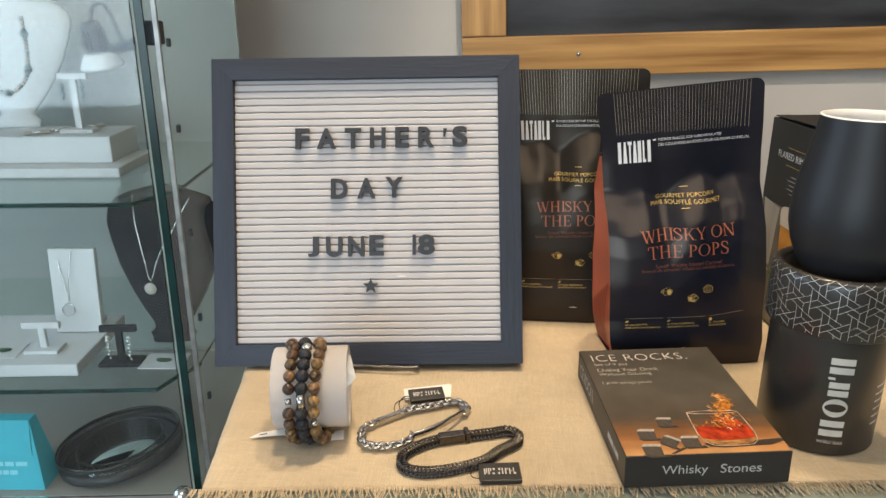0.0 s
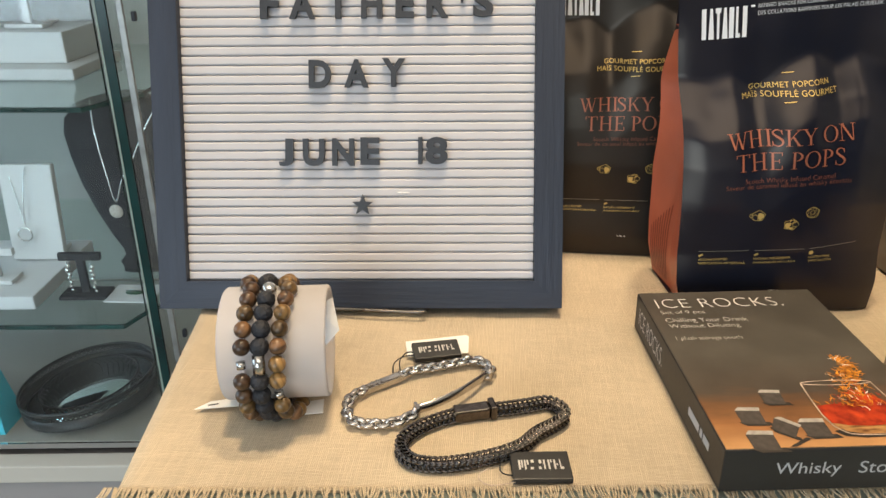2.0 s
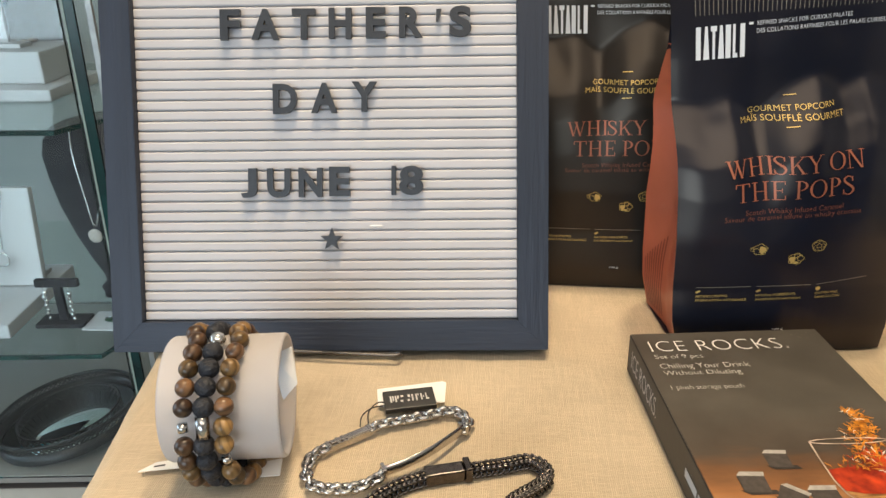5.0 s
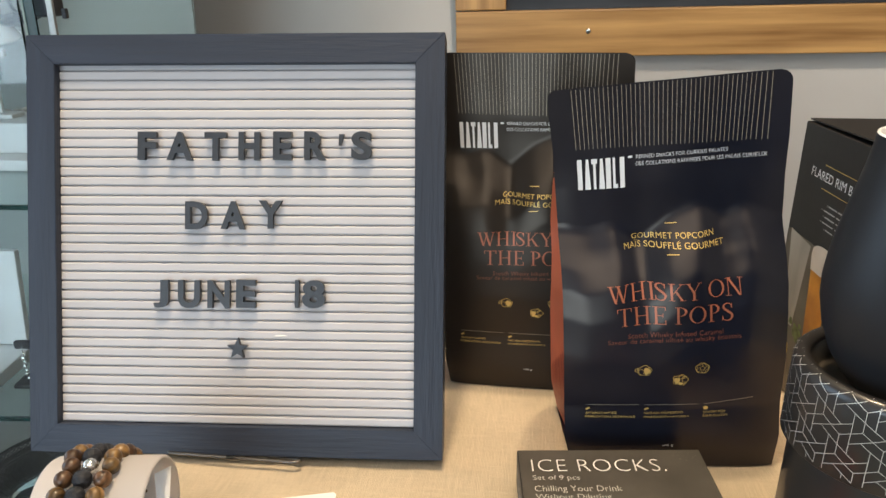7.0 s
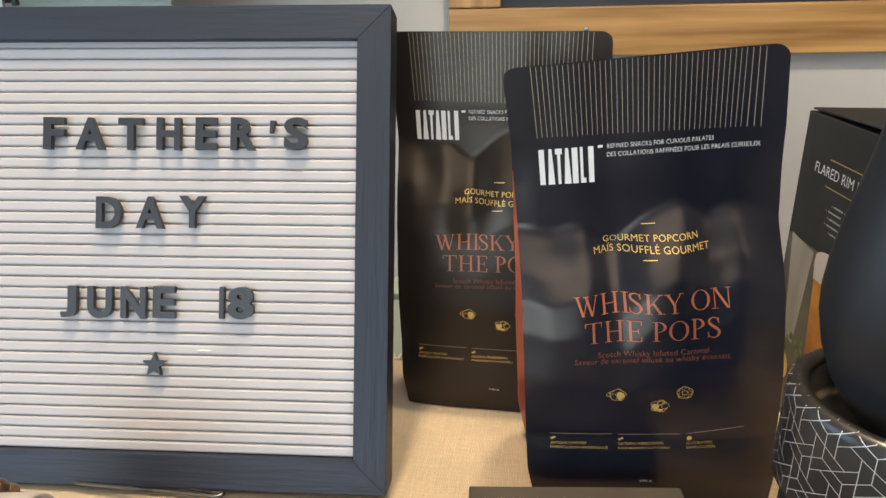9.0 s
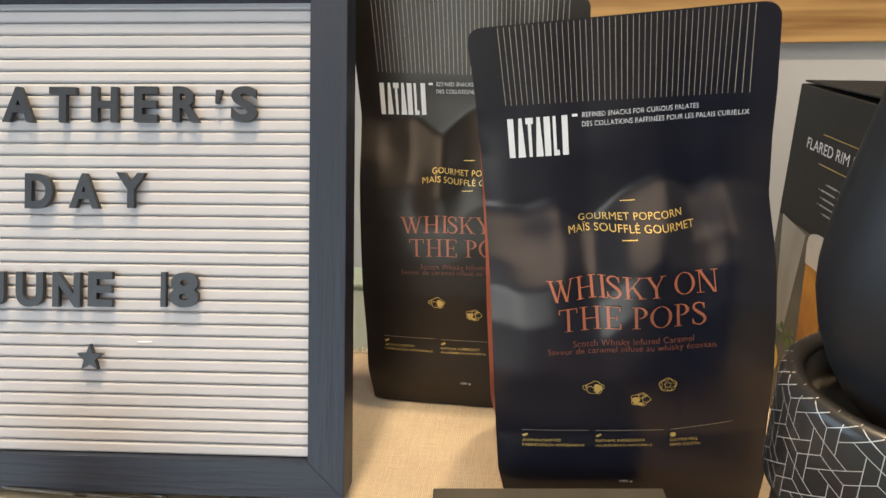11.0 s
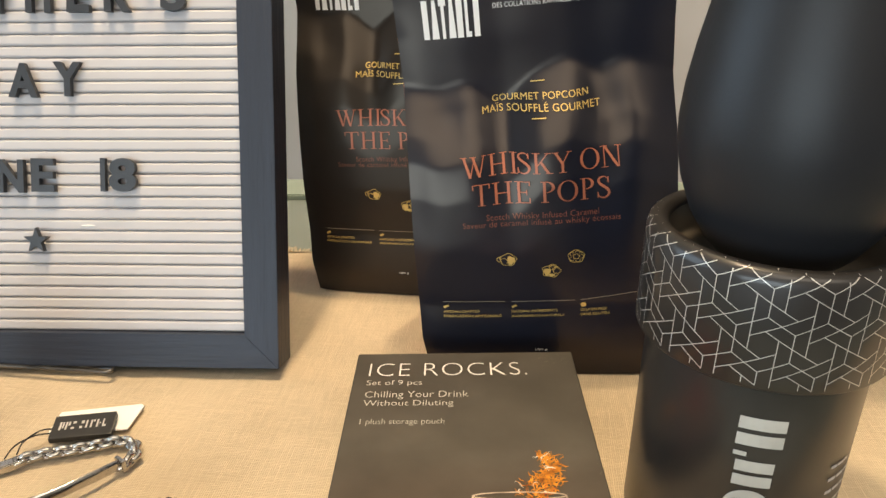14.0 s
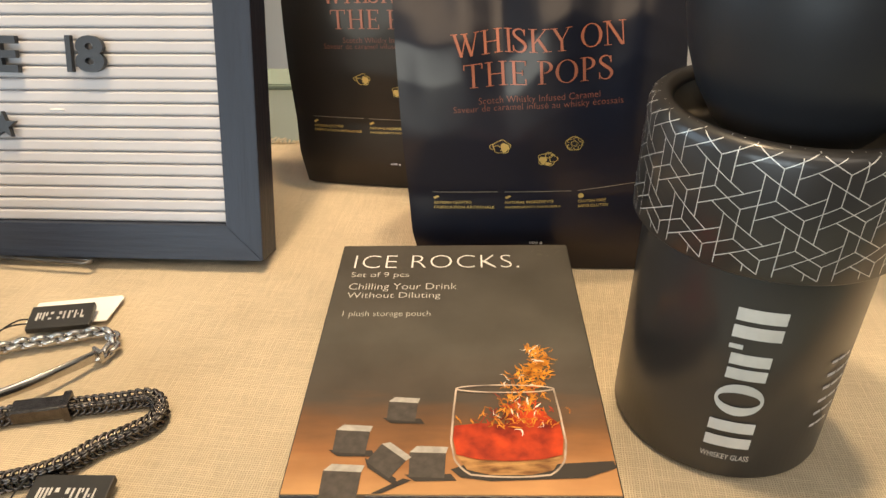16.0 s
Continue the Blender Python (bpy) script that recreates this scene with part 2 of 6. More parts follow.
M = dict(
    wall=mat("wall_paint", (0.56, 0.52, 0.47), 0.85, var=0.05, scale=3, bump=0.15, bscale=260),
    ceil=mat("ceiling_paint", (0.72, 0.68, 0.62), 0.9, var=0.03, scale=2),
    floor=mat("floor_vinyl", (0.22, 0.20, 0.18), 0.5, var=0.2, scale=5),
    wood=mat("honey_wood", (0.40, 0.185, 0.050), 0.40, var=0.38, scale=5, stretch=(0.45, 1, 9), bump=0.05, bscale=60, second=(0.60, 0.335, 0.115)),
    wood_v=mat("honey_wood_upright", (0.40, 0.185, 0.050), 0.40, var=0.38, scale=5, stretch=(9, 1, 0.45), bump=0.05, bscale=60, second=(0.60, 0.335, 0.115)),
    chalk=mat("chalkboard", (0.016, 0.017, 0.021), 0.55, var=0.5, scale=5, rvar=0.12, stretch=(0.5, 1, 3), second=(0.055, 0.060, 0.070)),
    linen=linen(),
    frame=mat("blackened_wood", (0.022, 0.029, 0.048), 0.5, var=0.22, scale=60, stretch=(0.08, 1, 1), bump=0.5, bscale=420),
    frame_v=mat("blackened_wood_upright", (0.022, 0.029, 0.048), 0.5, var=0.22, scale=60, stretch=(1, 0.08, 1), bump=0.5, bscale=420),
    slat=mat("white_plastic_slat", (0.51, 0.495, 0.508), 0.5, var=0.05, scale=14, obrand=0.02),
    groove=mat("grey_felt_backing", (0.50, 0.48, 0.47), 0.9, var=0.1),
    letter=mat("charcoal_plastic", (0.030, 0.033, 0.040), 0.42, var=0.2, scale=80),
    wire=mat("dark_steel_wire", (0.16, 0.15, 0.14), 0.35, 1.0),
    film=mat("navy_black_film", (0.0075, 0.0095, 0.0180), 0.30, var=0.25, scale=12, bump=0.10, bscale=30),
    # Rear pouch's copy of the film, warm lamp light mixed into its base colour.
    film_warmlit=mat("warm_lit_black_film", (0.019, 0.0165, 0.0150), 0.32, var=0.25, scale=12, bump=0.10, bscale=30),
    copper=mat("copper_orange_film", (0.47, 0.115, 0.055), 0.40, var=0.12, scale=25, bump=0.15, bscale=60),
    copper_dark=mat("dark_copper_ink", (0.20, 0.035, 0.018), 0.45),
    gold=mat("gold_ink", (0.66, 0.455, 0.14), 0.40, 0.4, var=0.12, scale=60),
    stripe=mat("pale_gold_ink", (0.36, 0.31, 0.24), 0.45, 0.25),
    rose=mat("copper_ink", (0.38, 0.125, 0.068), 0.42, 0.25),
    rose_dim=mat("dim_copper_ink", (0.25, 0.085, 0.052), 0.45, 0.2),
    white_ink=mat("white_ink", (0.80, 0.80, 0.80), 0.5),
    pale_ink=mat("pale_ink", (0.66, 0.64, 0.60), 0.5),
    dim_ink=mat("dim_ink", (0.46, 0.44, 0.39), 0.5),
    grey_ink=mat("grey_ink", (0.42, 0.42, 0.42), 0.5),
    carton=mat("charcoal_carton", (0.018, 0.0165, 0.0155), 0.46, var=0.2, scale=18, bump=0.06, bscale=300),
    cover=cover_print(),
    stone=mat("printed_stone", (0.058, 0.047, 0.039), 0.5, var=0.3, scale=300),
    stone_top=mat("printed_stone_top", (0.36, 0.33, 0.29), 0.5, var=0.2, scale=300),
    stone_dark=mat("printed_stone_shade", (0.030, 0.023, 0.018), 0.5),
    red=mat("printed_red_drink", (0.42, 0.018, 0.008), 0.4, var=0.7, scale=110, second=(0.62, 0.06, 0.01)),
    amber=mat("printed_amber", (0.55, 0.15, 0.012), 0.4, var=0.6, scale=260, second=(0.85, 0.34, 0.03)),
    glassline=mat("printed_glass_line", (0.46, 0.36, 0.28), 0.4, var=0.4, scale=120),
    can=mat("glossy_black_card", (0.019, 0.0165, 0.0150), 0.42, var=0.15, scale=30, coat=0.4),
    caninner=mat("grey_board", (0.17, 0.145, 0.115), 0.8, var=0.1, scale=60),
    silver_ink=mat("silver_foil", (0.58, 0.56, 0.52), 0.38, 0.35, var=0.15, scale=60),
    cup=mat("matte_black_enamel", (0.015, 0.0155, 0.018), 0.44, bump=0.05, bscale=900),
    cupin=mat("white_enamel", (0.82, 0.81, 0.79), 0.3),
    frost=mat("frosted_acrylic", (0.74, 0.70, 0.68), 0.48, trans=0.5, ior=1.12, var=0.03, scale=30),
    paper=mat("white_paper", (0.80, 0.78, 0.74), 0.8, var=0.04),
    steel=mat("polished_steel", (0.50, 0.48, 0.46), 0.20, 1.0, var=0.1, scale=200),
    gun=mat("gunmetal", (0.105, 0.095, 0.090), 0.27, 1.0, var=0.3, scale=300),
    tag=mat("black_tag", (0.022, 0.021, 0.020), 0.42, var=0.2, scale=100),
    eye1=mat("brown_tiger_eye", (0.066, 0.034, 0.020), 0.34, var=0.8, scale=120, stretch=(0.6, 0.6, 4), coat=0.15, second=(0.16, 0.082, 0.036), obrand=0.5),
    eye2=mat("golden_tiger_eye", (0.120, 0.064, 0.024), 0.34, var=0.8, scale=120, stretch=(0.6, 0.6, 4), coat=0.15, second=(0.25, 0.145, 0.050), obrand=0.5),
    lava=mat("black_lava_stone", (0.017, 0.018, 0.023), 0.55, var=0.4, scale=300, bump=1.0, bscale=700),
    gem=mat("crystal_rhinestone", (0.75, 0.74, 0.72), 0.12, 0.9),
    glass=mat("clear_glass", (0.90, 0.97, 0.94), 0.02, trans=1.0, ior=1.15),
    pane=mat("front_glass", (0.93, 0.98, 0.96), 0.03, trans=1.0, ior=1.40),
    gtop=mat("green_grey_glass_top", (0.22, 0.25, 0.22), 0.08, var=0.05, scale=6, coat=0.5),
    gedge=mat("green_glass_edge", (0.005, 0.034, 0.030), 0.25, var=0.6, scale=12),
    gedge2=mat("pale_glass_edge", (0.30, 0.36, 0.30), 0.2),
    steelg=mat("brushed_steel", (0.33, 0.33, 0.31), 0.42, 0.8, var=0.2, scale=60),
    chrome=mat("chrome", (0.62, 0.62, 0.60), 0.16, 1.0),
    cabin=mat("grey_laminate", (0.26, 0.27, 0.255), 0.6, var=0.04, scale=4),
    cabfloor=mat("taupe_laminate", (0.25, 0.235, 0.21), 0.5, var=0.06, scale=5),
    ledge=mat("cream_laminate", (0.62, 0.57, 0.48), 0.5, var=0.04, scale=4),
    body=mat("dove_grey_laminate", (0.37, 0.34, 0.32), 0.55, var=0.04, scale=4),
    white=mat("white_leatherette", (0.52, 0.535, 0.54), 0.55, var=0.04, scale=20, bump=0.1, bscale=500),
    bust=mat("black_velvet", (0.014, 0.014, 0.017), 0.85, var=0.2, scale=50),
    lampb=mat("black_lamp_plastic", (0.020, 0.022, 0.028), 0.45),
    teal=mat("turquoise_card", (0.045, 0.36, 0.45), 0.55, var=0.06, scale=10),
    teal_l=mat("light_turquoise_ink", (0.22, 0.55, 0.62), 0.5),
    tray=mat("black_lacquer", (0.020, 0.019, 0.018), 0.35, var=0.3, scale=30),
    mirror=mat("mirror_silver", (0.80, 0.86, 0.84), 0.03, 1.0),
    blue=mat("grey_green_bead", (0.050, 0.085, 0.085), 0.2, var=0.4, scale=100),
    grn=mat("green_enamel", (0.022, 0.055, 0.030), 0.3, var=0.5, scale=200),
    beer=mat("printed_beer", (0.66, 0.22, 0.008), 0.45, var=0.45, scale=30, second=(0.78, 0.36, 0.03)),
    foam=mat("printed_foam", (0.70, 0.65, 0.58), 0.5, var=0.08, scale=60),
    pglass=mat("printed_glass", (0.44, 0.42, 0.38), 0.45, var=0.45, scale=25, stretch=(1, 1, 0.2), second=(0.62, 0.60, 0.55)),
    scene_p=mat("printed_dim_room", (0.13, 0.115, 0.09), 0.45, var=0.5, scale=18),
    hop=mat("printed_hops", (0.15, 0.19, 0.06), 0.5, var=0.5, scale=150),
    sticker=mat("yellow_sticker", (0.72, 0.55, 0.12), 0.5),
    drink_base=mat("printed_thick_glass", (0.30, 0.105, 0.020), 0.45, var=0.6, scale=120, stretch=(1, 4, 1), second=(0.52, 0.27, 0.09)),
    scuff=mat("worn_card", (0.135, 0.120, 0.095), 0.7, var=0.3, scale=300),
    cord=mat("black_cord", (0.012, 0.012, 0.012), 0.7),
)

M["cup"].node_tree.nodes["Principled BSDF"].inputs["Specular IOR Level"].default_value = 0.45
M["can"].node_tree.nodes["Principled BSDF"].inputs["Coat Roughness"].default_value = 0.16
M["can"].node_tree.nodes["Principled BSDF"].inputs["Coat IOR"].default_value = 1.55
for key, gloss in (("film", 0.62), ("film_warmlit", 0.48)):
    M[key].node_tree.nodes["Principled BSDF"].inputs["Specular IOR Level"].default_value = gloss
    M[key].node_tree.nodes["Principled BSDF"].inputs["Specular Tint"].default_value = (1.0, 0.84, 0.68, 1)

# ---- mesh helpers ----


def empty(name, m=None, **tags):
    ob = new(name)
    ob.empty_display_size = 0.02
    if m is not None:
        ob.matrix_world = m
    return tagged(ob, **tags)


def mesh_of(name, verts, faces, smooth=False):
    me = bpy.data.meshes.new(name)
    me.from_pydata([tuple(v) for v in verts], [], faces)
    me.validate()
    if smooth:
        me.polygons.foreach_set("use_smooth", [True] * len(me.polygons))
    return me


def part(name, me, material, parent, label="", kind="", m=None):
    """One mesh object under a thing; me is a mesh or a bmesh."""
    if isinstance(me, bmesh.types.BMesh):
        bm, me = me, bpy.data.meshes.new(name)
        bm.to_mesh(me)
        bm.free()
    if not me.materials:
        me.materials.append(material)
    ob = new(name, me)
    ob.parent = parent
    if m is not None:
        ob.matrix_local = m
    return tagged(ob, label=label, kind=kind)


def thing(name, me, material, m=None, **tags):
    ob = part(name, me, material, None)
    if m is not None:
        ob.matrix_world = m
    return tagged(ob, **tags)


def box(sx, sy, sz, at=(0, 0, 0), bev=0.0, seg=2):
    bm = bmesh.new()
    bmesh.ops.create_cube(bm, size=1, matrix=Matrix.Translation(at) @ Matrix.Diagonal((sx, sy, sz, 1)))
    if bev:
        bmesh.ops.bevel(bm, geom=bm.edges[:], offset=bev, segments=seg, affect="EDGES", profile=0.6)
        for f in bm.faces:
            f.smooth = False
    return bm


def prism(poly, z0, z1, bev=0.0):
    """Upright prism over a polygon of (x, y)."""
    n = len(poly)
    bm = bmesh.new()
    vs = [bm.verts.new((x, y, z0)) for x, y in poly] + [bm.verts.new((x, y, z1)) for x, y in poly]
    bm.faces.new(vs[:n][::-1])
    bm.faces.new(vs[n:])
    for i in range(n):
        bm.faces.new((vs[i], vs[(i + 1) % n], vs[n + (i + 1) % n], vs[n + i]))
    bmesh.ops.recalc_face_normals(bm, faces=bm.faces[:])
    if bev:
        bmesh.ops.bevel(bm, geom=bm.edges[:], offset=bev, segments=2, affect="EDGES")
    return bm


def lathe(profile, n=64, closed=False):
    """Surface of revolution round z from (radius, height) pairs."""
    vs, fs = [], []
    for r, z in profile:
        for i in range(n):
            a = 2 * math.pi * i / n
            vs.append((r * math.cos(a), r * math.sin(a), z))
    k = len(profile)
    for j in range(k - 1 if not closed else k):
        for i in range(n):
            a, b = j * n, ((j + 1) % k) * n
            fs.append((a + i, a + (i + 1) % n, b + (i + 1) % n, b + i))
    return mesh_of("lathe", vs, fs, True)


def tube(points, r, n=8, closed=False, flat=1.0):
    """A round rod along points."""
    pts = [Vector(p) for p in points]
    k = len(pts)
    vs, fs = [], []
    up = Vector((0, 0, 1))
    for i, p in enumerate(pts):
        d = (pts[(i + 1) % k] - pts[i - 1]) if closed else (pts[min(i + 1, k - 1)] - pts[max(i - 1, 0)])
        d.normalize()
        s = d.cross(up)
        s = s.normalized() if s.length > 1e-4 else Vector((1, 0, 0))
        t = s.cross(d)
        for j in range(n):
            a = 2 * math.pi * j / n
            vs.append(p + s * math.cos(a) * r + t * math.sin(a) * r * flat)
    for i in range(k if closed else k - 1):
        for j in range(n):
            a, b = i * n, ((i + 1) % k) * n
            fs.append((a + j, a + (j + 1) % n, b + (j + 1) % n, b + j))
    if not closed:
        fs += [tuple(range(n))[::-1], tuple(range((k - 1) * n, k * n))]
    return mesh_of("tube", vs, fs, True)


def spline(points, n, closed=False):
    """Evenly spaced points on a smooth curve through the given points."""
    P = [Vector(p) for p in points]
    k = len(P)
    out = []
    for i in range(k if closed else k - 1):
        a, b, c, d = (P[(i - 1) % k], P[i], P[(i + 1) % k], P[(i + 2) % k]) if closed else (P[max(i - 1, 0)], P[i], P[i + 1], P[min(i + 2, k - 1)])
        for j in range(24):
            t = j / 24
            out.append(0.5 * (2 * b + (c - a) * t + (2 * a - 5 * b + 4 * c - d) * t * t + (3 * b - a - 3 * c + d) * t ** 3))
    out.append(out[0] if closed else P[-1])
    ln = [0.0]
    for i in range(1, len(out)):
        ln.append(ln[-1] + (out[i] - out[i - 1]).length)
    res, j = [], 0
    for i in range(n):
        s = ln[-1] * i / (n if closed else n - 1)
        while j < len(ln) - 2 and ln[j + 1] < s:
            j += 1
        f = (s - ln[j]) / max(1e-9, ln[j + 1] - ln[j])
        res.append(out[j].lerp(out[j + 1], min(1, f)))
    return res


def glyphs(body, bold=0.0, extrude=0.0, spacing=1.0):
    """Vertices (x and y scaled to 0..1) and faces of a line of the built-in font."""
    cu = bpy.data.curves.new("line", "FONT")
    cu.body, cu.extrude, cu.offset, cu.resolution_u, cu.space_character = body, extrude, bold, 4, spacing
    ob = bpy.data.objects.new("line", cu)
    scene.collection.objects.link(ob)
    bpy.context.view_layer.update()
    me = bpy.data.meshes.new_from_object(ob.evaluated_get(bpy.context.evaluated_depsgraph_get()))
    vs = np.array([v.co[:] for v in me.vertices])
    fs = [tuple(p.vertices) for p in me.polygons]
    bpy.data.objects.remove(ob)
    bpy.data.curves.remove(cu)
    bpy.data.meshes.remove(me)
    lo, hi = vs.min(0), vs.max(0)
    sp = np.where(hi - lo < 1e-9, 1, hi - lo)
    return (vs - lo) / sp, fs


def lettering(name, body, material, parent, place, label="", bold=0.0, spacing=1.0):
    """Flat print: place(a, b) gives the point for a, b in 0..1 along and up the line."""
    vs, fs = glyphs(body, bold, spacing=spacing)
    return part(name, mesh_of(name, [place(a, b) for a, b, _ in vs], fs), material, parent, label)


SERIF = 0.032


def serif_glyph(ch):
    """Outline pieces (polygons in cap heights) and the width of one high-contrast serif capital."""
    out = []

    def bar(x0, y0, x1, y1):
        out.append([(x0, y0), (x1, y0), (x1, y1), (x0, y1)])

    def slope(x0, y0, x1, y1, w):
        out.append([(x0 - w / 2, y0), (x0 + w / 2, y0), (x1 + w / 2, y1), (x1 - w / 2, y1)])

    def foot(x, y, half=0.15):
        bar(x - half, y if y < 0.5 else y - SERIF, x + half, y + SERIF if y < 0.5 else y)

    def band(spine, widths):
        n = len(spine)
        for i in range(n - 1):
            q = []
            for k in (i, i + 1):
                a, b = spine[max(0, k - 1)], spine[min(n - 1, k + 1)]
                d = Vector((b[0] - a[0], b[1] - a[1])).normalized() * widths[k] / 2
                q += [(spine[k][0] - d.y, spine[k][1] + d.x), (spine[k][0] + d.y, spine[k][1] - d.x)]
            out.append([q[0], q[1], q[3], q[2]])

    def bowl(cx, cy, rx, ry, a0, a1, thick):
        steps = 24
        angles = [a0 + (a1 - a0) * i / steps for i in range(steps + 1)]
        band([(cx + rx * math.cos(a), cy + ry * math.sin(a)) for a in angles], [0.034 + thick * math.cos(a) ** 2 for a in angles])

    if ch in "IHKEPTNY":
        x, top, w = {"I": (0.19, 1, 0.105), "H": (0.19, 1, 0.105), "K": (0.19, 1, 0.105), "E": (0.19, 1, 0.105), "P": (0.19, 1, 0.105), "T": (0.38, 1, 0.105), "N": (0.15, 1, 0.045), "Y": (0.38, 0.48, 0.105)}[ch]
        bar(x - w / 2, 0, x + w / 2, top)
        foot(x, 0)
        if ch in "IHKEPN":
            foot(x, 1)
    if ch == "H":
        bar(0.632, 0, 0.737, 1)
        bar(0.2, 0.48, 0.68, 0.52)
        foot(0.685, 0)
        foot(0.685, 1)
        return out, 0.87
    if ch == "K":
        slope(0.24, 0.40, 0.66, 1, 0.05)
        slope(0.68, 0, 0.37, 0.58, 0.12)
        foot(0.66, 1, 0.13)
        foot(0.70, 0, 0.15)
        return out, 0.84
    if ch == "E":
        for y in (0, 0.48, 0.96):
            bar(0.19, y, 0.50 if y == 0.48 else 0.62, y + 0.04)
        bar(0.58, 0, 0.62, 0.24)
        bar(0.58, 0.80, 0.62, 1)
        bar(0.47, 0.38, 0.50, 0.62)
        return out, 0.68
    if ch == "T":
        bar(0.03, 0.96, 0.73, 1)
        bar(0.03, 0.78, 0.07, 1)
        bar(0.69, 0.78, 0.73, 1)
        return out, 0.76
    if ch == "P":
        bowl(0.26, 0.735, 0.27, 0.245, -math.pi / 2, math.pi / 2, 0.085)
        return out, 0.64
    if ch == "N":
        bar(0.705, 0, 0.75, 1)
        slope(0.70, 0, 0.17, 1, 0.12)
        foot(0.73, 1, 0.13)
        return out, 0.88
    if ch == "Y":
        slope(0.38, 0.44, 0.10, 1, 0.12)
        slope(0.38, 0.46, 0.66, 1, 0.045)
        foot(0.10, 1, 0.14)
        foot(0.67, 1, 0.11)
        return out, 0.78
    if ch == "W":
        for x in (0.11, 0.49):
            slope(x + 0.25, 0, x, 1, 0.11)
            slope(x + 0.25, 0, x + 0.46, 1, 0.045)
            foot(x, 1, 0.13)
        foot(0.96, 1, 0.10)
        return out, 1.06
    if ch == "O":
        bowl(0.43, 0.5, 0.35, 0.49, 0, 2 * math.pi, 0.085)
        return out, 0.86
    if ch == "S":
        spine = spline([(0.49, 0.74, 0), (0.44, 0.92, 0), (0.30, 0.98, 0), (0.14, 0.90, 0), (0.12, 0.74, 0), (0.28, 0.57, 0), (0.45, 0.42, 0), (0.51, 0.25, 0), (0.42, 0.07, 0), (0.27, 0.02, 0), (0.12, 0.10, 0), (0.07, 0.28, 0)], 30)
        band([(p.x, p.y) for p in spine], [0.035 + 0.085 * math.sin(math.pi * i / 29) ** 2 for i in range(30)])
        bar(0.47, 0.72, 0.51, 0.97)
        bar(0.055, 0.03, 0.095, 0.30)
        return out, 0.58
    return out, 0.26


def serif_lettering(name, body, material, parent, place, label=""):
    """Flat print in tall serif capitals, laid by place(a, b) as lettering() does."""
    pieces, x = [], 0.0
    for ch in body:
        polys, w = serif_glyph(ch)
        pieces += [[(x + a, b) for a, b in q] for q in polys]
        x += w + 0.02
    lo, hi = min(a for q in pieces for a, _ in q), max(a for q in pieces for a, _ in q)
    vs, fs = [], []
    for k, q in enumerate(pieces):
        fs.append(tuple(range(len(vs), len(vs) + len(q))))
        vs += [Vector(place((a - lo) / (hi - lo), b)) - Vector((0, 0.000004 * (k % 5), 0)) for a, b in q]
    return part(name, mesh_of(name, vs, fs), material, parent, label)


def quads(name, rects, material, parent, place, label="", kind=""):
    """Plain printed bars: rects of (a0, b0, a1, b1)."""
    vs, fs = [], []
    for a0, b0, a1, b1 in rects:
        k = max(1, int(abs(a1 - a0) / 0.12))
        k2 = max(1, int(abs(b1 - b0) / 0.25))
        for i in range(k):
            for j in range(k2):
                n = len(vs)
                x0, x1 = a0 + (a1 - a0) * i / k, a0 + (a1 - a0) * (i + 1) / k
                y0, y1 = b0 + (b1 - b0) * j / k2, b0 + (b1 - b0) * (j + 1) / k2
                vs += [place(x0, y0), place(x1, y0), place(x1, y1), place(x0, y1)]
                fs.append((n, n + 1, n + 2, n + 3))
    return part(name, mesh_of(name, vs, fs), material, parent, label, kind)


def merged(meshes):
    """One mesh out of (vertices, faces) pairs."""
    vs, fs = [], []
    for v, f in meshes:
        n = len(vs)
        vs += list(v)
        fs += [tuple(i + n for i in q) for q in f]
    return vs, fs


def torus_data(R, r, n=14, k=7, sx=1.0):
    vs, fs = [], []
    for i in range(n):
        a = 2 * math.pi * i / n
        for j in range(k):
            b = 2 * math.pi * j / k
            vs.append(Vector(((R + r * math.cos(b)) * math.cos(a) * sx, (R + r * math.cos(b)) * math.sin(a), r * math.sin(b))))
    for i in range(n):
        for j in range(k):
            fs.append((i * k + j, ((i + 1) % n) * k + j, ((i + 1) % n) * k + (j + 1) % k, i * k + (j + 1) % k))
    return vs, fs


def ball(r, m=None, seg=20, rings=12, rough=0.0):
    bm = bmesh.new()
    bmesh.ops.create_uvsphere(bm, u_segments=seg, v_segments=rings, radius=r)
    for v in bm.verts:
        if rough:
            v.co *= 1 + rough * (noise.noise(v.co * 700) + 0.5 * noise.noise(v.co * 1500))
    for f in bm.faces:
        f.smooth = True
    if m is not None:
        bmesh.ops.transform(bm, matrix=m, verts=bm.verts[:])
    return bm


# ---- setting ----
FLOOR, CEIL = -0.95, 1.80
X0, X1, Y0, Y1 = -2.4, 2.4, -2.5, 1.66
thing("floor", box(X1 - X0 + 0.4, Y1 - Y0 + 0.4, 0.1, ((X0 + X1) / 2, (Y0 + Y1) / 2, FLOOR - 0.05)), M["floor"], label="dark grey vinyl shop floor", category="floor", kind="structure")
thing("ceiling", box(X1 - X0 + 0.4, Y1 - Y0 + 0.4, 0.1, ((X0 + X1) / 2, (Y0 + Y1) / 2, CEIL + 0.05)), M["ceil"], label="plain off-white painted shop ceiling", category="ceiling", kind="structure")
H = CEIL - FLOOR
ZC = (CEIL + FLOOR) / 2
thing("wall_north", box(X1 - X0 + 0.4, 0.1, H, ((X0 + X1) / 2, Y1 + 0.05, ZC)), M["wall"], label="warm grey painted wall behind the display", category="wall", kind="structure")
west = empty("wall_west", label="warm grey painted side wall with a window", category="wall", kind="structure")
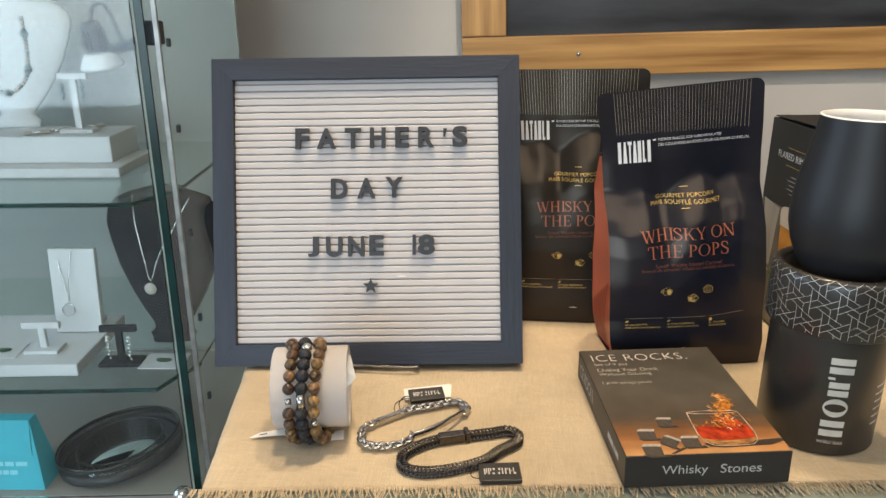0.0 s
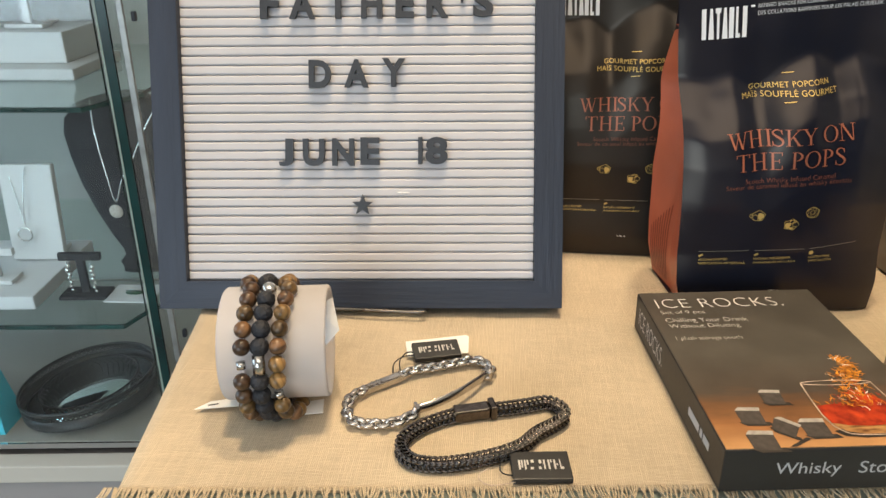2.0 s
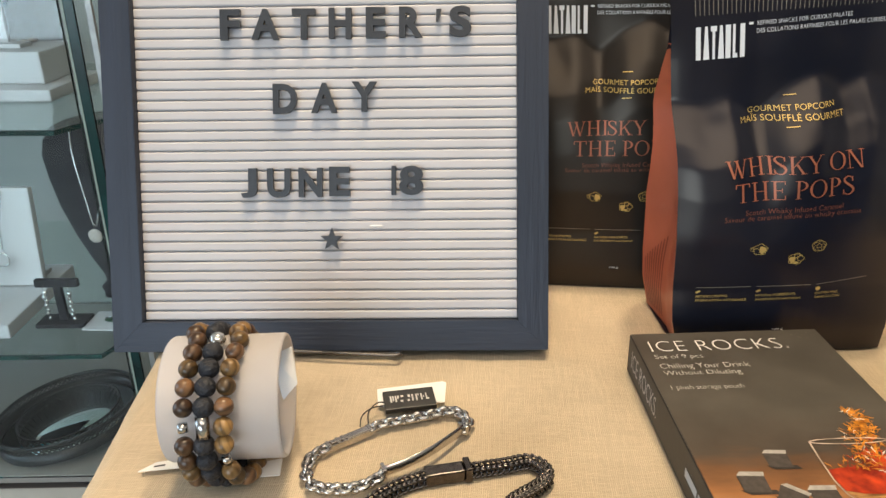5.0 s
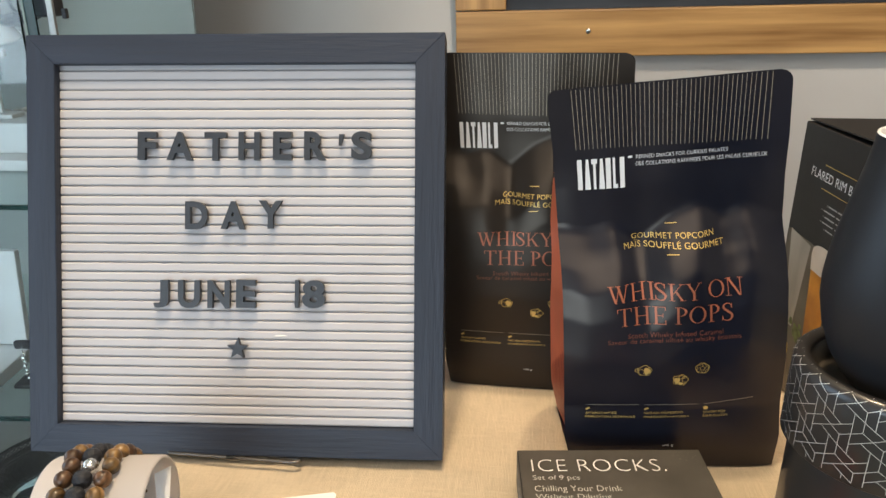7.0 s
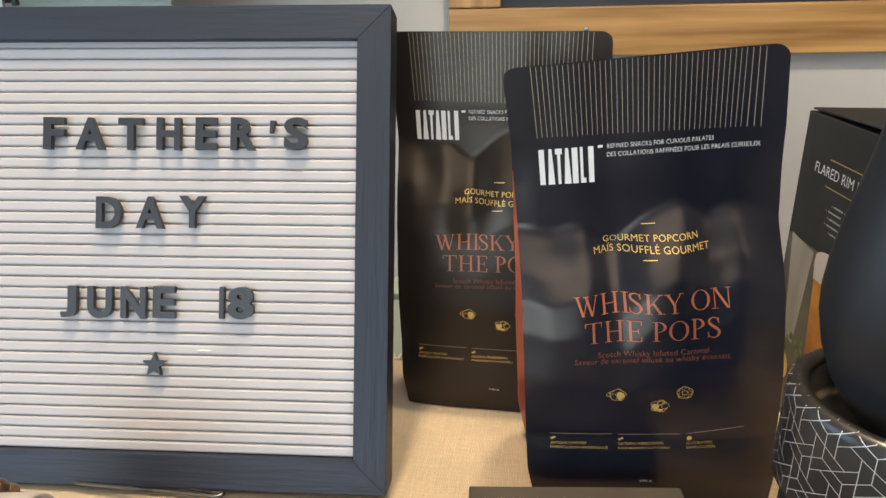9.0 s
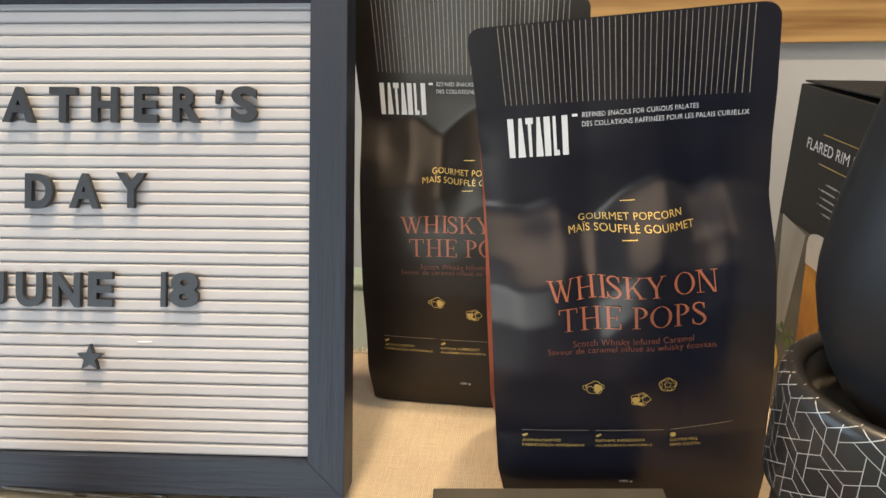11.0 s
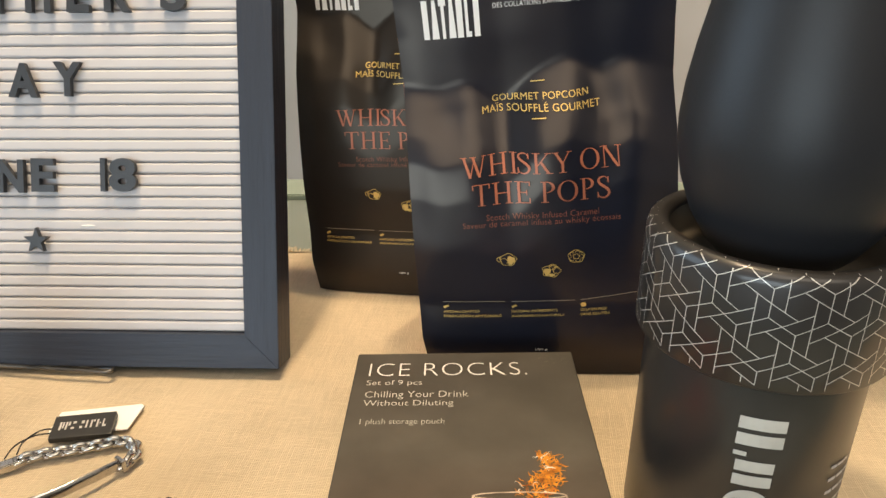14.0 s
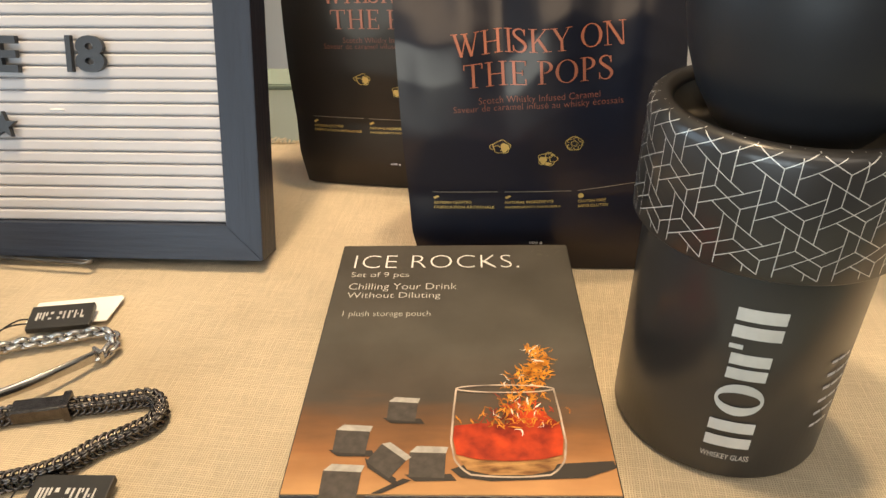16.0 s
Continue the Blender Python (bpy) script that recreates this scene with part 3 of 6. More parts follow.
VY0, VY1, VZ0, VZ1 = -0.50, 1.10, -0.25, 1.15
for sy, sz, y, z in ((VY0 - Y0, H, (Y0 + VY0) / 2, ZC), (Y1 - VY1, H, (Y1 + VY1) / 2, ZC), (VY1 - VY0, VZ0 - FLOOR, (VY0 + VY1) / 2, (FLOOR + VZ0) / 2), (VY1 - VY0, CEIL - VZ1, (VY0 + VY1) / 2, (CEIL + VZ1) / 2)):
    part("wall_panel", box(0.1, sy, sz, (X0 - 0.05, y, z)), M["wall"], west)
thing("wall_east", box(0.1, Y1 - Y0, H, (X1 + 0.05, (Y0 + Y1) / 2, ZC)), M["wall"], label="warm grey painted side wall", category="wall", kind="structure")
# shop front with a window opening
WX0, WX1, WZ0, WZ1 = -2.15, 0.15, -0.3, 1.0
south = empty("wall_south", label="painted shop front wall with a window", category="wall", kind="structure")
for sx, sz, x, z in ((WX0 - X0, H, (X0 + WX0) / 2, ZC), (X1 - WX1, H, (X1 + WX1) / 2, ZC), (WX1 - WX0, WZ0 - FLOOR, (WX0 + WX1) / 2, (FLOOR + WZ0) / 2), (WX1 - WX0, CEIL - WZ1, (WX0 + WX1) / 2, (CEIL + WZ1) / 2)):
    part("wall_panel", box(sx, 0.1, sz, (x, Y0 - 0.05, z)), M["wall"], south)
thing("ground", box(60, 40, 0.1, (0, Y0 - 20.2, FLOOR - 0.06)), M["floor"], label="grey pavement outside the shop", category="pavement", kind="structure")

# framed chalkboard on the wall
CX, CZ, RW, SW = -0.053, 0.131, 0.085, 0.095
cb = empty("framed_chalkboard", pose(CX, Y1 - 0.003, CZ, 0, -1.7, 0), label="black chalkboard in a honey-coloured wooden frame on the wall", category="chalkboard")
part("bottom_rail", box(1.90, 0.024, RW, (0.95, -0.012, RW / 2), 0.003), M["wood"], cb, "wide honey-coloured wooden rail")
for x in (SW / 2, 1.90 - SW / 2):
    part("side_rail", box(SW, 0.026, 0.9, (x, -0.013, RW + 0.4515), 0.003), M["wood_v"], cb, "upright wooden rail")
part("top_rail", box(1.90 - 2 * SW, 0.024, RW, (0.95, -0.012, RW + 0.86), 0.003), M["wood"], cb)
part("writing_surface", box(1.90 - 2 * SW, 0.008, 0.82, (0.95, -0.006, RW + 0.4105)), M["chalk"], cb, "smeared black writing surface")
part("screw", ball(0.0050, Matrix.Diagonal((1, 0.5, 1, 1)), 12, 8), M["chrome"], cb, "small steel screw head", m=pose(0.248, -0.0245, 0.046))

# ---- glass counter and linen runner ----
A = Vector((-0.1600, 0.3785, 0))
EA, EB = Vector((math.cos(radians(5.4)), math.sin(radians(5.4)), 0)), Vector((-math.sin(radians(8.8)), math.cos(radians(8.8)), 0))


def on_counter(a, b):
    p = A + EA * a + EB * b
    return (p.x, p.y)


counter = empty("glass_counter", label="shop counter with a green-tinged glass top", category="counter")
part("glass_top", prism([on_counter(0.004, -0.13), on_counter(0.98, -0.13), on_counter(0.98, 0.435), on_counter(0.004, 0.435)], -0.014, -0.004, 0.001), M["gtop"], counter, "grey-green glass top")
part("back_edge", prism([on_counter(0.0, 0.4365), on_counter(0.98, 0.4365), on_counter(0.98, 0.478), on_counter(0.0, 0.478)], -0.014, 0.0, 0.001), M["gedge2"], counter, "pale polished glass edge")
part("body", prism([on_counter(0.02, -0.11), on_counter(0.96, -0.11), on_counter(0.96, 0.41), on_counter(0.02, 0.41)], FLOOR, -0.0145), M["body"], counter, "grey laminate carcass")

runner = empty("linen_runner", label="beige woven linen runner with frayed ends on the glass counter", category="table runner")
NA, NB = 150, 62
vs, fs = [], []
for j in range(NB + 1):
    for i in range(NA + 1):
        a, b = 0.90 * i / NA, 0.009 + 0.310 * j / NB
        wob = 0.0012 * noise.noise((a * 14, b * 14, 3)) + 0.0007 * noise.noise((a * 60, b * 60, 1))
        drop = 0.0
        p = A + EA * (a + 0.0012 * noise.noise((b * 30, 0, 5)) * (i == 0)) + EB * (b + 0.002 * noise.noise((a * 30, 7, 0)) * (j in (0, NB)))
        if i == 0:
            drop, p = 0.010, p + EA * 0.0015
        vs.append((p.x, p.y, -0.0010 + min(0.0008, 0.6 * wob) - drop))
for j in range(NB):
    for i in range(NA):
        q = j * (NA + 1) + i
        fs.append((q, q + 1, q + NA + 2, q + NA + 1))
cloth = mesh_of("cloth", vs, fs, True)
cl = part("cloth", cloth, M["linen"], runner, "coarse beige linen weave")
sol = cl.modifiers.new("thickness", "SOLIDIFY")
sol.thickness, sol.offset = 0.0022, -1
rnd = random.Random(4)
for end, b0, sign, span in (("front", 0.009, -1, (0.0, 0.62)), ("back", 0.319, 1, (0.10, 0.62))):
    strands = []
    a = span[0]
    while a < span[1]:
        ln = rnd.uniform(0.006, 0.013)
        p0 = A + EA * a + EB * (b0 - sign * 0.001)
        sw, z1 = rnd.uniform(-0.004, 0.004), rnd.uniform(-0.0030, 0.0015)
        pts = [p0 + Vector((0, 0, -0.0005)), p0 + EB * sign * ln * 0.5 + EA * sw * 0.3 + Vector((0, 0, -0.0008 + z1 * 0.3)), p0 + EB * sign * ln + EA * sw + Vector((0, 0, -0.0014 + z1 * 0.4))]
        k = len(strands)
        v = []
        for p in pts:
            for d in range(3):
                an = 2.1 * d
                v.append(p + EA * 0.00042 * math.cos(an) + Vector((0, 0, 0.00042 * math.sin(an))))
        strands.append((v, [(0, 1, 4, 3), (1, 2, 5, 4), (2, 0, 3, 5), (3, 4, 7, 6), (4, 5, 8, 7), (5, 3, 6, 8)]))
        a += rnd.uniform(0.0007, 0.0014)
    part("fringe", mesh_of("fringe", *merged(strands)), M["linen"], runner, "frayed pale linen threads", "stuff")

# ---- letter board on its wire easel ----
LB = pose(-0.0829, 0.595, 0.1222, -18.5, -0.85, 3.8)
board = empty("letter_board", LB, label="black framed letter board with white slats leaning on an easel", category="letter board")
HW, PW = 0.1262, 0.1088


for name, poly, mt in (("top_rail", ((-HW, HW), (HW, HW), (PW, PW), (-PW, PW)), "frame"), ("bottom_rail", ((-HW, -HW), (HW, -HW), (PW, -PW), (-PW, -PW)), "frame"),
                       ("side_rail", ((-HW, -HW), (-HW, HW), (-PW, PW), (-PW, -PW)), "frame_v"), ("side_rail", ((HW, -HW), (HW, HW), (PW, PW), (PW, -PW)), "frame_v")):
    part(name, prism(poly, -0.0175, 0.0062, 0.0003), M[mt], board, m=pose(0, 0, 0, 90, 0, 0))
part("backing", box(2 * PW, 0.002, 2 * PW, (0, 0.0026, 0)), M["groove"], board, "grey backing seen in the grooves")
NS, pitch = 38, 0.0058
pv = []
EDGE = ((-0.485, 0.40), (-0.468, 0.66), (-0.435, 0.83), (-0.38, 0.94), (-0.28, 1.0), (0.28, 1.0), (0.38, 0.94), (0.435, 0.83), (0.468, 0.66), (0.485, 0.40))
for x in (-PW + 0.0002, PW - 0.0002):
    pv += [(x, -0.0042 * d, k * pitch) for k, d in EDGE]
pf = [(i, i + 1, i + 11, i + 10) for i in range(9)] + [tuple(range(10))[::-1], tuple(range(10, 20))]
slat = mesh_of("slat", pv, pf, False)
for i in range(NS):
    part("slat", slat, M["slat"], board, m=pose(0, 0.0034, -PW + pitch * (i + 0.5)))

part("scuff", ball(0.004, Matrix.Diagonal((1.0, 0.12, 0.14, 1)), 12, 8), M["paper"], board, "pale scuff on a slat", m=pose(0.0275, -0.0008, -0.0540))
LBF = pose(-0.084, 0.595, 0.1225, -18.5, 0, 3.8)
LETTERS = (("F", -0.0579, 0.0506, -0.0465), ("A", -0.0402, 0.0508, -0.0245), ("T", -0.0172, 0.0510, -0.004), ("H", 0.0034, 0.0515, 0.0162), ("E", 0.0242, 0.0519, 0.0355), ("R", 0.0429, 0.0522, 0.0562),
           ("S", 0.071, 0.0528, 0.0835), ("D", -0.0286, 0.0095, -0.015), ("A", -0.0069, 0.0101, 0.008), ("Y", 0.0161, 0.0109, 0.0303), ("J", -0.0475, -0.0381, -0.0385), ("U", -0.0326, -0.0380, -0.0191),
           ("N", -0.0145, -0.0376, -0.0009), ("E", 0.003, -0.0369, 0.0149), ("1", 0.0385, -0.0362, 0.0412), ("8", 0.0429, -0.0361, 0.0568))


def solid_glyph(ch, w, h, depth, bold=0.035):
    if ch == "1":
        return box(w, depth, h, (w / 2, 0, h / 2), 0.0003)
    v, f = glyphs(ch, bold, 0.1)
    me = mesh_of("glyph", [(a * w, -(c - 0.5) * depth, b * h) for a, b, c in v], f)
    bm = bmesh.new()
    bm.from_mesh(me)
    bpy.data.meshes.remove(me)
    bmesh.ops.recalc_face_normals(bm, faces=bm.faces[:])
    return bm


for ch, x0, z0, x1 in LETTERS:
    thing("board_letter", solid_glyph(ch, x1 - x0, 0.0168, 0.0030), M["letter"], LBF @ pose(x0, -0.0038, z0), label="charcoal plastic capital letter pressed into the letter board" if ch not in "18" else "charcoal plastic numeral pressed into the letter board",
          category="letter", group="letters on the board")
thing("board_letter", prism([(0, 0), (0.0014, 0.0), (0.0032, 0.0065), (0.0002, 0.0065)], 0, 0.003), M["letter"], LBF @ pose(0.0635, -0.0023, 0.0612, 90, 0, 0), label="charcoal plastic apostrophe pressed into the letter board", category="letter", group="letters on the board")
star = [(0.0067 * (1 if i % 2 == 0 else 0.42) * math.sin(math.pi * i / 5), 0.0067 * (1 if i % 2 == 0 else 0.42) * math.cos(math.pi * i / 5)) for i in range(10)][::-1]
thing("board_star", prism(star, 0, 0.003), M["letter"], LBF @ pose(0.0042, -0.0023, -0.0618, 90, 0, 0), label="charcoal plastic star pressed into the letter board", category="star", group="letters on the board")

easel = empty("wire_easel", label="thin dark wire easel holding the letter board", category="easel")
for sx in (-1, 1):
    c = -0.078
    o = sx
    pts = spline([(c - 0.004 * o, 0.5468, 0.0050), (c + 0.010 * o, 0.5468, 0.0050), (c + 0.026 * o, 0.5468, 0.0050), (c + 0.0385 * o, 0.5470, 0.0050), (c + 0.0412 * o, 0.5480, 0.0052), (c + 0.0408 * o, 0.5505, 0.0048), (c + 0.034 * o, 0.5530, 0.0030), (c + 0.018 * o, 0.5560, 0.0020), (c + 0.012 * o, 0.565, 0.0018), (c + 0.010 * o, 0.60, 0.0018), (c + 0.024 * o, 0.66, 0.0020)], 60)
    part("support_wire", tube(pts, 0.0011, 8), M["wire"], easel)
part("prop", tube([(-0.078, 0.66, 0.0020), (-0.079, 0.645, 0.08), (-0.08, 0.632, 0.12)], 0.0013, 8), M["wire"], easel)
part("cross_wire", tube([(-0.102, 0.66, 0.0020), (-0.054, 0.66, 0.0020)], 0.0013, 8), M["wire"], easel)

# ---- popcorn pouches ----
def bag_front(u, z, rise=0.0):
    """Front film of a filled pouch: u across (-1..1), z up; returns local x, y. The film folds back along an uneven crease above the filling."""
    w = np.interp(z, (0, .02, .07, .12, .15, .19, .23), (.0595, .0625, .0618, .0604, .0600, .0612, .0640))
    crease = rise
    for k in (-.04, 0, .04):
        crease += np.interp(u + k, (-1, -.74, -.5, -.24, .02, .28, .5, .72, 1), (.148, .145, .149, .137, .151, .158, .150, .156, .146)) / 3
    s = crease - z
    y = .0240 + .055 * max(0.0, -s) - np.interp(s, (0, .004, .012, .022, .034, .050, .072), (0, .0018, .0066, .0128, .0184, .0222, .0238))
    belly = max(0.0, 1 - ((z - .065) / .070) ** 2)
    y -= .0030 * belly * (1 - u * u)
    y += np.interp(z, (0, .015, .04, .07), (0, 0, .0025, 0))
    y += .0022 * abs(u) ** 10 * (1 if z < .17 else max(0, (.19 - z) / .02))
    for cu, cz, ru, rz, d in ((-.62, .128, .20, .011, .0022), (.62, .130, .16, .015, .0026), (.05, .118, .24, .016, -.0018), (.35, .116, .12, .022, .0014),
                              (-.30, .112, .16, .020, .0012), (-.95, .10, .12, .03, .0020), (.93, .09, .14, .03, .0022), (-.2, .172, .5, .010, -.0008), (.5, .178, .3, .009, .0007)):
        y += d * math.exp(-((u - cu) / ru) ** 2 - ((z - cz - rise) / rz) ** 2)
    return u * w + np.interp(z, (.04, .10, .15, .19, .225), (.0025, .0042, .0064, .0054, .0032)) * max(0.0, (u - .75) / .25), y


def popcorn_bag(origin, yaw, lean, slant, film, label, top=0.2265, wide=1.0, rise=0.0):
    bag = empty("popcorn_bag", pose(*origin, 0, 0, yaw), label=label, category="snack bag", group="popcorn bags")

    def front(u, z, off=0.0):
        x, y = bag_front(u, z, rise)
        return (x * wide - lean * z / 0.225, y - off, z + slant * u * z / 0.225)

    def rear(u, z):
        x, y = bag_front(u, z, rise)
        d = np.interp(z - rise, (-0.05, 0.02, 0.08, 0.14, 0.175, 0.19, 0.24), (0.058, 0.062, 0.060, 0.036, 0.006, 0.0007, 0.0007))
        return (x * wide - lean * z / 0.225, y + d + 0.004 * (1 - u * u) * (z < 0.17) * max(0, 1 - z / 0.17), z + slant * u * z / 0.225)

    NU, NZ = 48, 124
    zs = [(top - 0.006) * j / (NZ - 10) for j in range(NZ - 9)] + [top - 0.006 + 0.006 * math.sin(math.pi / 2 * j / 10) for j in range(1, 11)]

    def corner(u, z):
        # rounded upper corners of the seal
        r = 0.006
        if z > top - r:
            k = math.sqrt(max(0, r * r - (z - top + r) ** 2))
            lim = 1 - (r - k) / 0.063
            u = max(-lim, min(lim, u))
        return u

    def sheet(fn):
        v = [fn(corner(-1 + 2 * i / NU, z), z) for z in zs for i in range(NU + 1)]
        f = [(j * (NU + 1) + i, j * (NU + 1) + i + 1, (j + 1) * (NU + 1) + i + 1, (j + 1) * (NU + 1) + i) for j in range(NZ) for i in range(NU)]
        return v, f

    part("front_panel", mesh_of("front_panel", *sheet(front), True), film, bag, "creased navy-black matte film")
    v, f = sheet(rear)
    part("back_panel", mesh_of("back_panel", v, [q[::-1] for q in f], True), film, bag)
    for s in (-1, 1):
        v, K = [], 8
        for z in [0.178 * j / 50 for j in range(51)]:
            a, b = Vector(front(s, z)), Vector(rear(s, z))
            fold = np.interp(z, (0, 0.05, 0.12, 0.19), (0.003, 0.007, 0.016, 0.008))
            for i in range(K + 1):
                t = i / K
                p = a.lerp(b, t)
                p.x -= s * fold * (1 - abs(2 * t - 1)) ** 0.9
                v.append(p)
        f = [(j * (K + 1) + i, j * (K + 1) + i + 1, (j + 1) * (K + 1) + i + 1, (j + 1) * (K + 1) + i) for j in range(50) for i in range(K)]
        g = part("side_gusset", mesh_of("side_gusset", v, f if s > 0 else [q[::-1] for q in f], True), M["copper"], bag, "copper-orange folded gusset")
        if s < 0:
            def side(t, z, off=0.0004):
                a, b = Vector(front(-1, z)), Vector(rear(-1, z))
                fold = np.interp(z, (0, 0.05, 0.12, 0.19), (0.003, 0.007, 0.016, 0.008))
                p = a.lerp(b, t)
                p.x += fold * (1 - abs(2 * t - 1)) ** 0.9 - off
                return p
            v, f = [], []
            for k in range(9):
                t0 = 0.56 + 0.045 * k
                hgt = 0.060 - 0.003 * k
                for j in range(9):
                    n = len(v)
                    z0, z1 = 0.004 + (hgt - 0.004) * j / 9, 0.004 + (hgt - 0.004) * (j + 1) / 9
                    v += [side(t0, z0), side(t0 + 0.016, z0), side(t0 + 0.016, z1), side(t0, z1)]
                    f.append((n, n + 1, n + 2, n + 3))
            part("gusset_stripes", mesh_of("gusset_stripes", v, f), M["copper_dark"], g, "dark printed stripes", "stuff")
    v = [front(-1 + 2 * i / 20, 0) for i in range(21)] + [rear(1 - 2 * i / 20, 0) for i in range(21)]
    part("base", mesh_of("base", v, [tuple(range(42))[::-1]]), film, bag)

    def area(u0, z0, u1, z1, h):
        """Placer on the film: line from (u0, z0) to (u1, z1), h high."""
        return lambda a, b: front(u0 + (u1 - u0) * a, z0 + (z1 - z0) * a + h * b, 0.0009)

    v, f = [], []
    for k in range(44):
        u = -0.795 + 1.65 * k / 43
        for j in range(10):
            zb = 0.1916 - 0.0020 * k / 43
            z0, z1 = zb + (top - 0.0006 - zb) * j / 10, zb + (top - 0.0006 - zb) * (j + 1) / 10
            n = len(v)
            v += [front(u - 0.0023, z0, 0.0005), front(u + 0.0023, z0, 0.0005), front(u + 0.0023, z1, 0.0005), front(u - 0.0023, z1, 0.0005)]
            f.append((n, n + 1, n + 2, n + 3))
    part("printed_stripes", mesh_of("printed_stripes", v, f), M["stripe"], bag, "fine pale gold upright stripes", "stuff")
    for k, outline in enumerate((((0, 0), (0.8, 0), (0.8, 1), (0, 1)), ((0, 0), (1, 0), (0.72, 1), (0.28, 1)), ((0.28, 0), (0.72, 0), (0.72, 0.84), (1, 0.84), (1, 1), (0, 1), (0, 0.84), (0.28, 0.84)),
                                 ((0, 0), (1, 0), (0.72, 1), (0.28, 1)), ((0, 0), (0.85, 0), (0.85, 1), (0, 1)), ((0, 0), (0.8, 0), (0.8, 0.14), (0.42, 0.14), (0.42, 1), (0, 1)), ((0, 0), (0.8, 0), (0.8, 1), (0, 1)))):
        pl = area(-0.795, 0.1686, -0.350, 0.1686, 0.0172)
        part("brand_block", mesh_of("brand_block", [pl(k / 7 + x * 0.118, y) for x, y in outline], [tuple(range(len(outline)))]), M["white_ink"], bag, "white block of the brand mark")
    quads("mark_dot", [(0, 0, 1, 1)], M["white_ink"], bag, area(-0.338, 0.1848, -0.300, 0.1848, 0.0012))
    lettering("fine_print", "REFINED SNACKS FOR CURIOUS PALATES", M["white_ink"], bag, area(-0.266, 0.1842, 0.544, 0.1846, 0.0021), "", -0.006, 1.05)
    lettering("fine_print", "DES COLLATIONS RAFFIN\u00c9ES POUR LES PALAIS CURIEUX", M["white_ink"], bag, area(-0.269, 0.1803, 0.860, 0.1806, 0.0027), "", -0.006, 1.05)
    lettering("kind_line", "GOURMET POPCORN", M["gold"], bag, area(-0.316, 0.1383, 0.414, 0.1404, 0.0030), "gold printed words", 0.0, 1.05)
    lettering("kind_line", "MA\u00cfS SOUFFL\u00c9 GOURMET", M["gold"], bag, area(-0.400, 0.1337, 0.502, 0.1351, 0.0040), "gold printed words", 0.0, 1.05)
    quads("dash", [(0, 0, 1, 1)], M["gold"], bag, area(-0.014, 0.1466, 0.091, 0.1471, 0.0004))
    quads("dash", [(0, 0, 1, 1)], M["gold"], bag, area(-0.029, 0.1312, 0.075, 0.1318, 0.0004))
    serif_lettering("title_line", "WHISKY ON", M["rose"], bag, area(-0.600, 0.1072, 0.626, 0.1101, 0.0091), "copper printed title")
    serif_lettering("title_line", "THE POPS", M["rose"], bag, area(-0.522, 0.0943, 0.524, 0.0964, 0.0098), "copper printed title")
    lettering("flavour_line", "Scotch Whisky Infused Caramel", M["rose_dim"], bag, area(-0.425, 0.0862, 0.434, 0.0881, 0.0038), "", -0.008, 1.05)
    lettering("flavour_line", "Saveur de caramel infus\u00e9 au whisky \u00e9cossais", M["rose_dim"], bag, area(-0.608, 0.0826, 0.598, 0.0852, 0.0036), "", -0.008, 1.05)
    for k, (u, z) in enumerate(((-0.275, 0.0671), (0.057, 0.0605), (0.2515, 0.0681))):
        v, f = [], []

        def curl(cx, cz, rx, rz, a0, a1, wob, ph, w=0.00032, n=26):
            """A thin inked curve round (cx, cz), in metres from the drawing's middle."""
            start = len(v)
            for i in range(n + 1):
                an = a0 + (a1 - a0) * i / n
                q = 1 + wob * math.sin(5 * an + ph)
                for d in (-w / 2, w / 2):
                    v.append(front(u + (cx + (rx * q + d) * math.cos(an)) / 0.061, z + cz + (rz * q + d) * math.sin(an), 0.0007))
            f.extend((start + 2 * i, start + 2 * i + 2, start + 2 * i + 3, start + 2 * i + 1) for i in range(n))

        def lobe(cx, cz, rx, rz, ph):
            start = len(v)
            for i in range(16):
                an = 2 * math.pi * i / 16
                q = 1 + 0.14 * math.sin(3 * an + ph)
                v.append(front(u + (cx + rx * q * math.cos(an)) / 0.061, z + cz + rz * q * math.sin(an), 0.0008))
            f.append(tuple(range(start, start + 16)))

        full = 2 * math.pi
        if k == 0:
            curl(0.0, 0.0, 0.0038, 0.0032, 0, full, 0.09, 0.4)
            curl(-0.0022, -0.0010, 0.0020, 0.0017, -0.6, 2.6, 0.06, 1)
            curl(-0.0042, 0.0002, 0.0011, 0.0012, 0.8, 5.4, 0.05, 2)
            lobe(0.0013, -0.0003, 0.0018, 0.0023, 0.9)
        elif k == 1:
            curl(0.0, 0.0, 0.0042, 0.0033, 0, full, 0.12, 1.2)
            curl(0.0026, 0.0004, 0.0018, 0.0019, 1.0, 5.2, 0.08, 0)
            curl(0.0006, 0.0018, 0.0016, 0.0011, 0, full, 0.06, 2)
            lobe(-0.0020, -0.0004, 0.0017, 0.0020, 0.2)
            lobe(0.0002, -0.0023, 0.0015, 0.0008, 1.4)
        else:
            curl(0.0, 0.0, 0.0038, 0.0033, 0, full, 0.06, 0)
            curl(0.0, 0.0, 0.0014, 0.0013, 0, full, 0.16, 0.6)
            for i in range(5):
                curl(0.0024 * math.cos(1.257 * i), 0.0021 * math.sin(1.257 * i), 0.0011, 0.0010, 1.257 * i - 1.9, 1.257 * i + 1.9, 0.0, 0, 0.00028, 10)
        part("popcorn_drawing", mesh_of("popcorn_drawing", v, f), M["gold"], bag, "small gold drawing of popcorn")
